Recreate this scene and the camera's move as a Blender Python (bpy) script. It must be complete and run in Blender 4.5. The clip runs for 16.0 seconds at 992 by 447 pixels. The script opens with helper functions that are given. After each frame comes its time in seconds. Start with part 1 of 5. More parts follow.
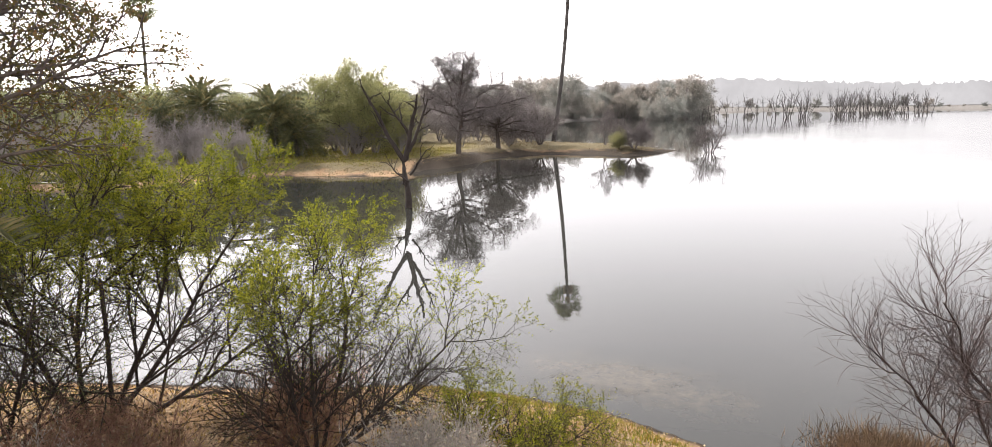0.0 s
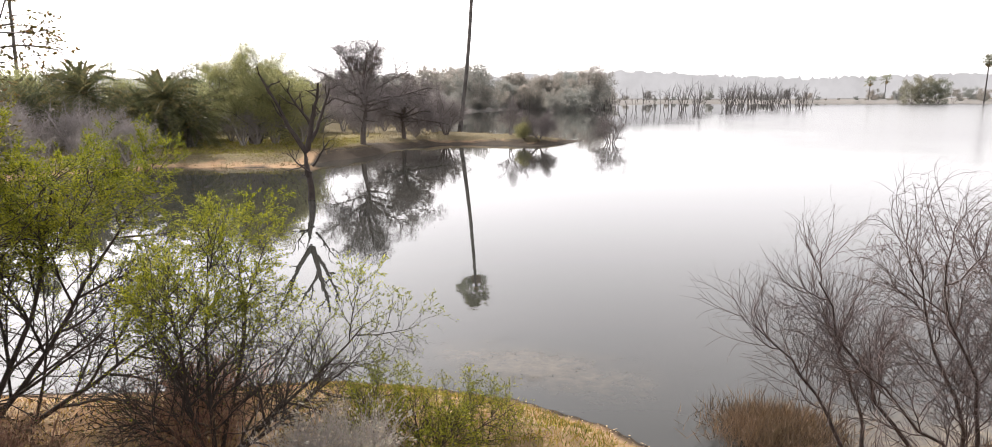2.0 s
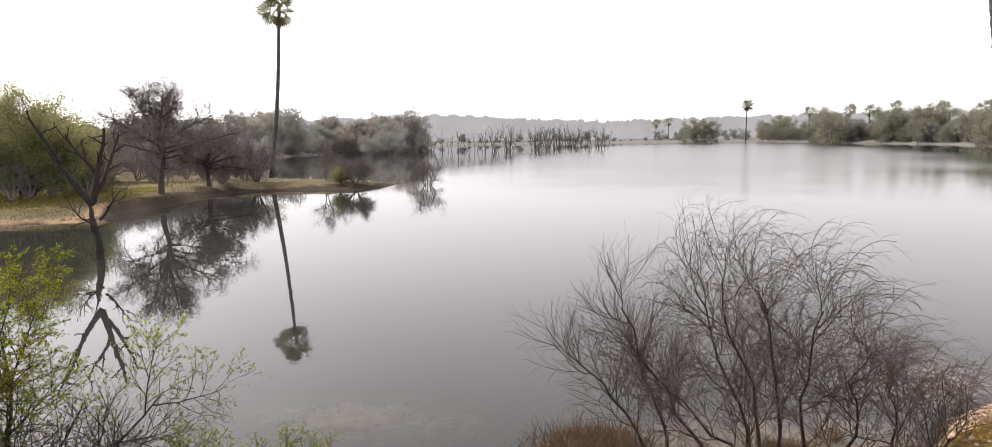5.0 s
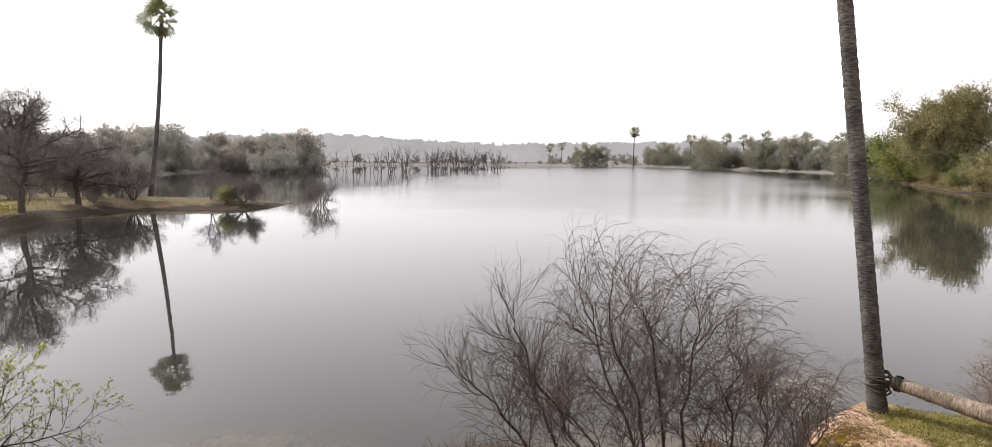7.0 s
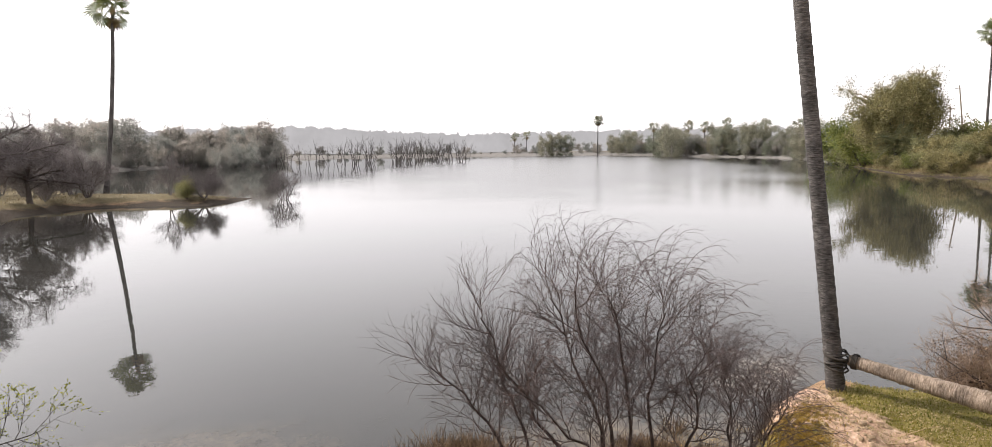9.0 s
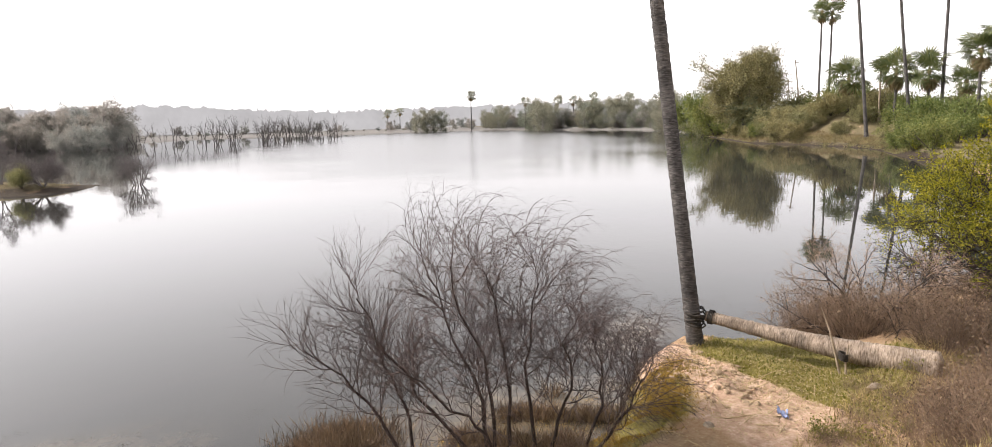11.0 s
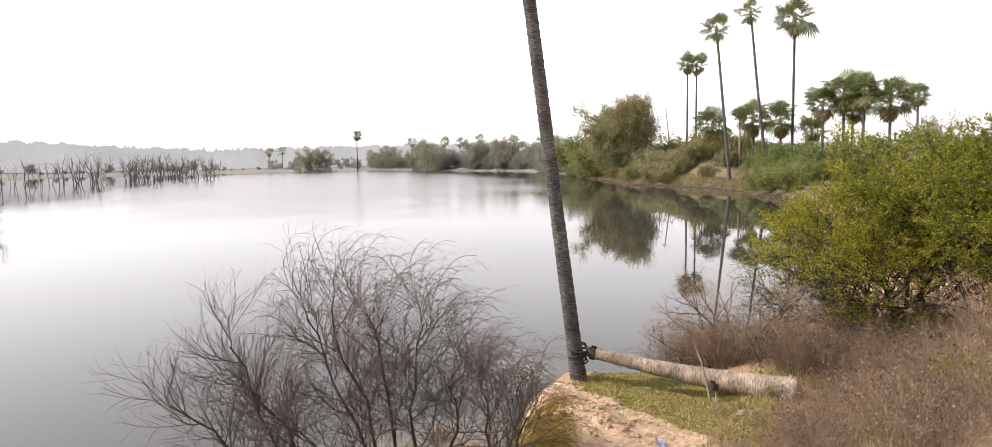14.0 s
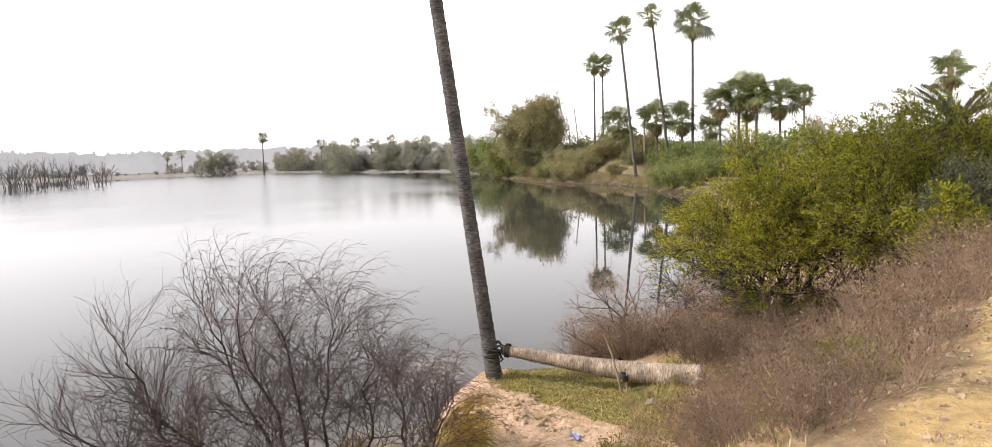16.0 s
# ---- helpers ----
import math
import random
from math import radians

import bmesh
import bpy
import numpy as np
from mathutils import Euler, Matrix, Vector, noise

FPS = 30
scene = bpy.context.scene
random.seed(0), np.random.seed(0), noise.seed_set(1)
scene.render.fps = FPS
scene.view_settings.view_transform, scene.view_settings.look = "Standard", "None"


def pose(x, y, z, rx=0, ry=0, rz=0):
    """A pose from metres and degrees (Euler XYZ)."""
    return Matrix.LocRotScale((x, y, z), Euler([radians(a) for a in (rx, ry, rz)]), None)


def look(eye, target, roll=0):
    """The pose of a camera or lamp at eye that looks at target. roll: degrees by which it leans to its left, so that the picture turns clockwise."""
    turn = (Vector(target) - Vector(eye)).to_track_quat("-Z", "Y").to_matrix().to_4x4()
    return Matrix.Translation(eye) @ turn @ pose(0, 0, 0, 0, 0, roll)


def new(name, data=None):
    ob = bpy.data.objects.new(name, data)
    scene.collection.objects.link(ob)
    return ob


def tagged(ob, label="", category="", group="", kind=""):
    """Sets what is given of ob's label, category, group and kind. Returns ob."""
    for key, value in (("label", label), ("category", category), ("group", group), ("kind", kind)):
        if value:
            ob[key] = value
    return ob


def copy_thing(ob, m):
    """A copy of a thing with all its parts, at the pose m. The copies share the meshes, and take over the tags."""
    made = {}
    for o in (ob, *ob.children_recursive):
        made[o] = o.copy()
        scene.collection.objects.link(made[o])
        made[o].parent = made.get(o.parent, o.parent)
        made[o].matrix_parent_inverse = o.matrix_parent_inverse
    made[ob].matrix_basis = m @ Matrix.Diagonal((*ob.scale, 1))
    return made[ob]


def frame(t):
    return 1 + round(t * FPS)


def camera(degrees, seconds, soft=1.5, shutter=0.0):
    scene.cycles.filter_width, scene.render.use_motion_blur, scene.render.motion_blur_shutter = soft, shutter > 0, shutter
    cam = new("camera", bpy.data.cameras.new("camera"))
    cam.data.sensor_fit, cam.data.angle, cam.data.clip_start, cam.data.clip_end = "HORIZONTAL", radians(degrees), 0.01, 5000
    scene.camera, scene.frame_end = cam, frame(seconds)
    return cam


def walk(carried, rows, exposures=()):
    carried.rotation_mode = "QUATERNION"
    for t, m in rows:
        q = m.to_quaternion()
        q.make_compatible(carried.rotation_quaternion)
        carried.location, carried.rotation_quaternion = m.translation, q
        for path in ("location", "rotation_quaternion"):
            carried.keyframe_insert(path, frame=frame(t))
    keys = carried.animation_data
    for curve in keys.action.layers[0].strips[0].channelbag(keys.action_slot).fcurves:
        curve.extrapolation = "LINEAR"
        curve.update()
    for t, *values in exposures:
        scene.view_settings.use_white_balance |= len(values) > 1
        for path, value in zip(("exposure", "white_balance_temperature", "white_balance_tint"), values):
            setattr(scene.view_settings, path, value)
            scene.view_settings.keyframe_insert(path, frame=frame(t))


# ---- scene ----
EYE, ARM = 4.6, 0.3          # eye above the water; arm's length by which the camera swings round its bearer
cam = camera(72.35, 16.0, soft=0.8)
ROWS = [
    (0.0, -0.0, -9.89, -0.79),
    (0.5, 1.76, -10.35, -0.91),
    (1.0, 3.91, -10.32, -0.96),
    (1.5, 6.42, -11.01, -0.25),
    (2.0, 7.89, -10.76, -0.25),
    (2.5, 10.83, -9.31, -0.51),
    (3.0, 13.07, -6.28, -0.76),
    (3.5, 14.96, -6.77, -1.06),
    (4.0, 17.68, -7.81, -1.25),
    (4.2, 19.13, -7.96, -1.2),
    (6.3, 28.67, -5.68, -0.19),
    (6.5, 30.05, -5.59, -0.12),
    (7.0, 31.83, -5.56, 0.28),
    (7.5, 32.92, -5.98, 0.26),
    (8.0, 33.64, -5.92, -0.06),
    (8.2, 33.43, -6.0, -0.13),
    (10.3, 39.36, -8.37, -1.63),
    (10.5, 40.26, -8.78, -1.61),
    (11.0, 45.02, -8.58, -1.6),
    (11.5, 47.0, -8.54, -1.34),
    (12.0, 49.47, -8.21, -0.99),
    (12.5, 50.23, -7.4, -1.14),
    (13.0, 50.5, -4.91, -1.55),
    (13.5, 52.71, -4.95, -1.2),
    (14.0, 54.61, -5.4, -0.98),
    (14.5, 56.78, -5.19, -0.89),
    (15.0, 58.17, -5.21, -1.37),
    (15.5, 59.92, -5.61, -1.32),
    (16.0, 61.88, -5.54, -1.7),
]

def swing(az, pitch, roll):
    """The pose of the camera held at arm's length, at a bearing clockwise from the y axis."""
    a, p = radians(az), radians(pitch)
    eye = Vector((ARM * math.sin(a), ARM * math.cos(a), EYE))
    return look(eye, eye + Vector((math.sin(a) * math.cos(p), math.cos(a) * math.cos(p), math.sin(p))), roll)


walk(cam, [(t, swing(az, pitch, roll)) for t, az, pitch, roll in ROWS], exposures=[(t, e, 6500, 14) for t, e in ((0.0, 0.3), (2.5, 0.24), (3.5, -0.06), (7.0, -0.22), (10.5, 0.02), (12.5, 0.1), (16.0, 0.1))])

# ---- light: a hazy white sky with the sun high over the lake ----
SUN_AZ, SUN_EL = -28.0, 40.0
world = bpy.data.worlds.new("hazy_sky")
scene.world = world
world.use_nodes = True
wn, wl = world.node_tree.nodes, world.node_tree.links
wn.clear()
sky = wn.new("ShaderNodeTexSky")
sky.sky_type, sky.sun_disc = "NISHITA", False
sky.sun_elevation, sky.sun_rotation = radians(SUN_EL), radians(SUN_AZ)
sky.air_density, sky.dust_density, sky.ozone_density, sky.altitude = 1.0, 2.5, 1.0, 0
pale = wn.new("ShaderNodeHueSaturation")
pale.inputs["Saturation"].default_value = 0.12
backg = wn.new("ShaderNodeBackground")
backg.inputs["Strength"].default_value = 0.13
wout = wn.new("ShaderNodeOutputWorld")
wl.new(sky.outputs[0], pale.inputs["Color"])
wl.new(pale.outputs[0], backg.inputs["Color"])
veil = wn.new("ShaderNodeBackground")      # white haze: thick towards the horizon, thinner overhead
veil.inputs["Color"].default_value = (1.0, 0.975, 0.968, 1)
wco = wn.new("ShaderNodeTexCoord")
wsp = wn.new("ShaderNodeSeparateXYZ")
wrange = wn.new("ShaderNodeMapRange")
wrange.interpolation_type = "SMOOTHSTEP"
for key, value in (("From Min", 0.32), ("From Max", 0.9), ("To Min", 1.05), ("To Max", 0.2)):
    wrange.inputs[key].default_value = value
wl.new(wco.outputs["Generated"], wsp.inputs[0])
wl.new(wsp.outputs["Z"], wrange.inputs["Value"])
aim = wn.new("ShaderNodeVectorMath")         # the aureole that haze spreads round the sun
aim.operation = "DOT_PRODUCT"
aim.inputs[1].default_value = (math.sin(radians(SUN_AZ)) * math.cos(radians(SUN_EL)), math.cos(radians(SUN_AZ)) * math.cos(radians(SUN_EL)), math.sin(radians(SUN_EL)))
glow = [wn.new("ShaderNodeMath") for _ in range(3)]
for node, kind, value in zip(glow, ("MAXIMUM", "POWER", "MULTIPLY_ADD"), (0.0, 16.0, 4.5)):
    node.operation = kind
    node.inputs[1].default_value = value
wl.new(wco.outputs["Generated"], aim.inputs[0])
wl.new(aim.outputs["Value"], glow[0].inputs[0])
wl.new(glow[0].outputs[0], glow[1].inputs[0])
wl.new(glow[1].outputs[0], glow[2].inputs[0])
wl.new(wrange.outputs["Result"], glow[2].inputs[2])
wl.new(glow[2].outputs[0], veil.inputs["Strength"])
both = wn.new("ShaderNodeAddShader")
wl.new(backg.outputs[0], both.inputs[0])
wl.new(veil.outputs[0], both.inputs[1])
wl.new(both.outputs[0], wout.inputs["Surface"])
sun = new("sun", bpy.data.lights.new("sun", "SUN"))
sun.data.energy, sun.data.angle, sun.data.color = 4.6, radians(1.5), (1.0, 0.915, 0.79)
a_, e_ = radians(SUN_AZ), radians(SUN_EL)
sun.matrix_world = look((200 * math.sin(a_) * math.cos(e_), 200 * math.cos(a_) * math.cos(e_), 200 * math.sin(e_)), (0, 0, 0))


# ---- materials ----
def noise_node(nt, scale, detail=4.0, rough=0.6, coords=None):
    n = nt.nodes.new("ShaderNodeTexNoise")
    n.inputs["Scale"].default_value, n.inputs["Detail"].default_value, n.inputs["Roughness"].default_value = scale, detail, rough
    if coords:
        nt.links.new(coords, n.inputs["Vector"])
    return n.outputs["Fac"]


def ramp_node(nt, fac, stops):
    r = nt.nodes.new("ShaderNodeValToRGB")
    while len(r.color_ramp.elements) < len(stops):
        r.color_ramp.elements.new(0.5)
    for e, (pos, col) in zip(r.color_ramp.elements, stops):
        e.position, e.color = pos, (*col, 1)
    nt.links.new(fac, r.inputs["Fac"])
    return r.outputs["Color"]


def mix_node(nt, fac, a, b, kind="MIX"):
    m = nt.nodes.new("ShaderNodeMix")
    m.data_type, m.blend_type = "RGBA", kind
    for sock, val in ((m.inputs["Factor"], fac), (m.inputs["A"], a), (m.inputs["B"], b)):
        if isinstance(val, (int, float)):
            sock.default_value = val
        elif isinstance(val, tuple):
            sock.default_value = (*val, 1)
        else:
            nt.links.new(val, sock)
    return m.outputs["Result"]


def surface(name, rough=0.8, spec=0.3):
    m = bpy.data.materials.new(name)
    m.use_nodes = True
    nt = m.node_tree
    b = nt.nodes["Principled BSDF"]
    b.inputs["Roughness"].default_value, b.inputs["Specular IOR Level"].default_value = rough, spec
    tc = nt.nodes.new("ShaderNodeTexCoord")
    return m, nt, b, tc.outputs["Object"]


def relief(nt, b, height, strength, distance):
    n = nt.nodes.new("ShaderNodeBump")
    n.inputs["Strength"].default_value, n.inputs["Distance"].default_value = strength, distance
    nt.links.new(height, n.inputs["Height"])
    nt.links.new(n.outputs["Normal"], b.inputs["Normal"])


def plain(name, dark, light, scale=6.0, rough=0.85, bump=0.4, depth=0.01, stretch=None, spec=0.25, vary=False):
    """A surface that varies between two colours at two scales, with fine relief."""
    m, nt, b, co = surface(name, rough, spec)
    if stretch:
        mp = nt.nodes.new("ShaderNodeMapping")
        mp.inputs["Scale"].default_value = stretch
        nt.links.new(co, mp.inputs["Vector"])
        co = mp.outputs["Vector"]
    fine = noise_node(nt, scale * 5, 5, 0.7, co)
    wide = noise_node(nt, scale * 0.6, 3, 0.6, co)
    mid = tuple((a + c) / 2 for a, c in zip(dark, light))
    c1 = ramp_node(nt, fine, [(0.3, dark), (0.55, mid), (0.75, light)])
    c2 = ramp_node(nt, wide, [(0.3, tuple(v * 0.75 for v in dark)), (0.7, light)])
    col = mix_node(nt, 0.45, c1, c2)
    if vary:                                        # from plant to plant
        oi = nt.nodes.new("ShaderNodeObjectInfo")
        tint = ramp_node(nt, oi.outputs["Random"], [(0.0, (0.42, 0.40, 0.40)), (0.5, (0.85, 0.82, 0.8)), (1.0, (1.2, 1.17, 1.15))])
        col = mix_node(nt, 1.0, col, tint, "MULTIPLY")
    nt.links.new(col, b.inputs["Base Color"])
    relief(nt, b, fine, bump, depth)
    return m


def leafy(name, dark, light, glow=0.45, rough=0.55, accent=None):
    """Thin leaves: colour varies from leaf to leaf and from plant to plant, and light comes through."""
    m, nt, b, co = surface(name, rough, 0.3)
    g = nt.nodes.new("ShaderNodeNewGeometry")
    oi = nt.nodes.new("ShaderNodeObjectInfo")
    stops = [(0.0, dark), (0.75, light)] + ([(1.0, accent)] if accent else [])
    col = ramp_node(nt, g.outputs["Random Per Island"], stops)
    big = ramp_node(nt, noise_node(nt, 0.9, 2, 0.5, co), [(0.3, (0.72, 0.78, 0.72)), (0.7, (1.1, 1.08, 1.0))])
    col = mix_node(nt, 1.0, col, big, "MULTIPLY")
    tint = ramp_node(nt, oi.outputs["Random"], [(0.0, (0.85, 0.92, 0.9)), (1.0, (1.1, 1.02, 0.95))])
    col = mix_node(nt, 1.0, col, tint, "MULTIPLY")
    nt.links.new(col, b.inputs["Base Color"])
    tr = nt.nodes.new("ShaderNodeBsdfTranslucent")
    nt.links.new(col, tr.inputs["Color"])
    mx = nt.nodes.new("ShaderNodeMixShader")
    mx.inputs[0].default_value = glow
    nt.links.new(b.outputs[0], mx.inputs[1])
    nt.links.new(tr.outputs[0], mx.inputs[2])
    nt.links.new(mx.outputs[0], nt.nodes["Material Output"].inputs["Surface"])
    return m


M_BARK = plain("grey_brown_bark", (0.06, 0.05, 0.045), (0.16, 0.135, 0.12), 8)
M_DARKBARK = plain("dark_bark", (0.025, 0.02, 0.018), (0.07, 0.055, 0.048), 8)
M_TWIG = plain("grey_violet_twigs", (0.045, 0.036, 0.036), (0.13, 0.105, 0.10), 10)
# distance haze is mixed into this colour, paler than the real twigs
M_FARTWIG = plain("hazed_dry_scrub_twigs", (0.24, 0.217, 0.21), (0.34, 0.31, 0.30), 1)
M_DRY = plain("dry_brown_stems", (0.12, 0.08, 0.057), (0.40, 0.295, 0.21), 12, vary=True)
M_RED = plain("dry_reddish_stems", (0.17, 0.085, 0.06), (0.44, 0.27, 0.2), 12, vary=True)
M_PALE = plain("pale_grey_dry_shrub_stems", (0.24, 0.215, 0.20), (0.52, 0.475, 0.45), 12)
M_BUSHTWIG = plain("brown_violet_twigs", (0.042, 0.032, 0.03), (0.15, 0.112, 0.104), 10)
M_STRAW = plain("straw", (0.34, 0.25, 0.13), (0.56, 0.44, 0.26), 12)
M_FEATHER = leafy("yellow_green_feathery_leaves", (0.07, 0.085, 0.008), (0.35, 0.34, 0.024), 0.5, accent=(0.42, 0.40, 0.045))
M_OLIVE = leafy("olive_small_leaves", (0.045, 0.042, 0.014), (0.15, 0.125, 0.038), 0.35, accent=(0.20, 0.095, 0.045))
M_GREEN = leafy("mid_green_leaves", (0.09, 0.115, 0.034), (0.25, 0.27, 0.09), 0.4)
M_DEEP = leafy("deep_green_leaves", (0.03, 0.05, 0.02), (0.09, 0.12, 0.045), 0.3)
M_DUSTY = leafy("dusty_grey_green_leaves", (0.11, 0.115, 0.075), (0.21, 0.21, 0.14), 0.35)
M_PALEHEAD = leafy("pale_grey_seed_heads", (0.27, 0.24, 0.22), (0.52, 0.475, 0.44), 0.3, 0.8)
M_SEED = leafy("dull_brown_seed_heads", (0.07, 0.045, 0.034), (0.25, 0.17, 0.115), 0.2, 0.8)
# far-shore leaves: air haze is painted into both colours below
M_HAZY = leafy("hazed_scrub_leaves", (0.27, 0.262, 0.272), (0.37, 0.355, 0.365), 0.55)
M_FARGREEN = leafy("hazed_grey_green_leaves", (0.21, 0.213, 0.18), (0.31, 0.308, 0.26), 0.45)
# greens of the spit, paled and greyed in colour as haze
M_SPIT = leafy("hazed_dull_green_leaves", (0.21, 0.22, 0.115), (0.40, 0.40, 0.21), 0.45)
M_TAN = leafy("olive_tan_leaves", (0.14, 0.135, 0.068), (0.36, 0.32, 0.175), 0.42)
M_BLEACHED = plain("bleached_dead_wood", (0.085, 0.077, 0.074), (0.18, 0.165, 0.16), 2)
# twigs of the spit, lightened in colour to stand for haze
M_SPITWIG = plain("hazed_grey_thorn_twigs", (0.13, 0.112, 0.108), (0.26, 0.23, 0.225), 3)
M_RUST = leafy("rusty_orange_weed", (0.26, 0.15, 0.03), (0.44, 0.30, 0.08), 0.3, 0.7)
M_FROND = leafy("palm_frond_green", (0.07, 0.088, 0.034), (0.20, 0.22, 0.095), 0.3, 0.55)
M_LIME = leafy("fresh_green_thorn_leaves", (0.05, 0.068, 0.01), (0.31, 0.31, 0.028), 0.48)
M_DATE = leafy("date_frond_grey_green", (0.07, 0.08, 0.048), (0.19, 0.19, 0.105), 0.3, 0.5, accent=(0.25, 0.20, 0.10))
M_SKIRT = leafy("dead_palm_frond_brown", (0.16, 0.11, 0.06), (0.33, 0.25, 0.15), 0.2, 0.8)
M_GRASS = leafy("short_green_grass", (0.10, 0.11, 0.018), (0.27, 0.25, 0.05), 0.35, 0.6, accent=(0.38, 0.30, 0.11))
M_DRYGRASS = leafy("dry_grass_blades", (0.28, 0.21, 0.10), (0.50, 0.40, 0.22), 0.3, 0.7)
M_STONE = plain("dusty_stone", (0.20, 0.155, 0.11), (0.42, 0.35, 0.27), 4, 0.9, 0.6, 0.02)
M_STAKE = plain("peeled_brown_stake", (0.20, 0.15, 0.10), (0.46, 0.38, 0.28), 9)
M_ROPE = plain("dark_rope", (0.02, 0.018, 0.016), (0.07, 0.06, 0.05), 20)
M_WEED = plain("floating_dead_weed", (0.03, 0.03, 0.02), (0.11, 0.10, 0.07), 6)
M_BLUE = plain("faded_blue_plastic", (0.16, 0.20, 0.40), (0.38, 0.43, 0.58), 8, 0.45)
M_CLOD = plain("pale_earth_clods", (0.26, 0.18, 0.11), (0.50, 0.38, 0.26), 6, 0.95, 0.8, 0.03)
M_WHITE = plain("white_limewash", (0.6, 0.6, 0.58), (0.8, 0.8, 0.78), 2)


def palm_bark(name, dark, mid, light, scars):
    """Bark of a palm: ring scars across the trunk, stains along it."""
    m, nt, b, co = surface(name, 0.9, 0.2)
    mp = nt.nodes.new("ShaderNodeMapping")
    mp.inputs["Scale"].default_value = (3, 3, 16)
    nt.links.new(co, mp.inputs["Vector"])
    rings = noise_node(nt, 3.0, 5, 0.65, mp.outputs["Vector"])
    stains = noise_node(nt, scars, 4, 0.6, co)
    c = ramp_node(nt, rings, [(0.3, dark), (0.5, mid), (0.72, light)])
    s = ramp_node(nt, stains, [(0.35, (0.5, 0.48, 0.47)), (0.65, (1.15, 1.1, 1.06))])
    nt.links.new(mix_node(nt, 1.0, c, s, "MULTIPLY"), b.inputs["Base Color"])
    relief(nt, b, rings, 0.9, 0.03)
    return m


M_PALMBARK = palm_bark("ringed_palm_bark", (0.032, 0.031, 0.031), (0.10, 0.097, 0.095), (0.23, 0.222, 0.215), 1.3)
M_LOG = palm_bark("weathered_palm_log", (0.13, 0.10, 0.075), (0.32, 0.265, 0.21), (0.50, 0.43, 0.365), 3.2)


def ground_material():
    """Sandy earth; attributes of the plan say where turf, wet mud and the bare track lie."""
    m, nt, b, co = surface("lakeside_earth", 0.95, 0.15)
    fine = noise_node(nt, 9.0, 8, 0.72, co)
    mid = noise_node(nt, 1.1, 6, 0.65, co)
    grain = noise_node(nt, 45.0, 4, 0.7, co)

    def attr(n):
        a = nt.nodes.new("ShaderNodeAttribute")
        a.attribute_name = n
        return a.outputs["Fac"]
    earth = ramp_node(nt, fine, [(0.25, (0.19, 0.115, 0.065)), (0.5, (0.39, 0.265, 0.16)), (0.75, (0.58, 0.44, 0.30))])
    rust = ramp_node(nt, mid, [(0.3, (0.30, 0.16, 0.07)), (0.7, (0.42, 0.31, 0.20))])
    soil = mix_node(nt, 0.45, earth, rust)
    turf = ramp_node(nt, fine, [(0.3, (0.12, 0.095, 0.03)), (0.5, (0.22, 0.19, 0.055)), (0.75, (0.40, 0.31, 0.16))])
    mud = ramp_node(nt, fine, [(0.3, (0.022, 0.017, 0.013)), (0.7, (0.075, 0.057, 0.041))])
    track = ramp_node(nt, fine, [(0.25, (0.37, 0.235, 0.10)), (0.55, (0.59, 0.415, 0.19)), (0.8, (0.74, 0.56, 0.30))])

    def gate(a, lo, hi):
        s = nt.nodes.new("ShaderNodeMath")
        s.operation = "ADD"
        nt.links.new(a, s.inputs[0])
        h = nt.nodes.new("ShaderNodeMath")
        h.operation = "MULTIPLY_ADD"
        h.inputs[1].default_value, h.inputs[2].default_value = 0.9, -0.45
        nt.links.new(mid, h.inputs[0])
        nt.links.new(h.outputs[0], s.inputs[1])
        r = nt.nodes.new("ShaderNodeMapRange")
        r.inputs["From Min"].default_value, r.inputs["From Max"].default_value = lo, hi
        nt.links.new(s.outputs[0], r.inputs["Value"])
        return r.outputs["Result"]
    col = mix_node(nt, gate(attr("track"), 0.3, 0.7), soil, track)
    straw = ramp_node(nt, fine, [(0.3, (0.085, 0.07, 0.04)), (0.55, (0.18, 0.15, 0.085)), (0.8, (0.31, 0.25, 0.155))])
    bare = ramp_node(nt, fine, [(0.25, (0.27, 0.155, 0.10)), (0.5, (0.53, 0.365, 0.26)), (0.72, (0.73, 0.565, 0.45))])
    col = mix_node(nt, gate(attr("eroded"), 0.25, 0.55), col, bare)
    col = mix_node(nt, gate(attr("scrub"), 0.3, 0.65), col, straw)
    # far shores are greyed in colour here, in place of air haze
    haze_grey = ramp_node(nt, fine, [(0.3, (0.13, 0.124, 0.116)), (0.7, (0.25, 0.24, 0.225))])
    col = mix_node(nt, gate(attr("silt_haze"), 0.3, 0.65), col, haze_grey)
    col = mix_node(nt, gate(attr("turf"), 0.3, 0.65), col, turf)
    col = mix_node(nt, gate(attr("mud"), 0.35, 0.75), col, mud)
    nt.links.new(col, b.inputs["Base Color"])
    hsum = mix_node(nt, 0.4, fine, grain)
    relief(nt, b, hsum, 1.0, 0.08)
    return m


M_GROUND = ground_material()


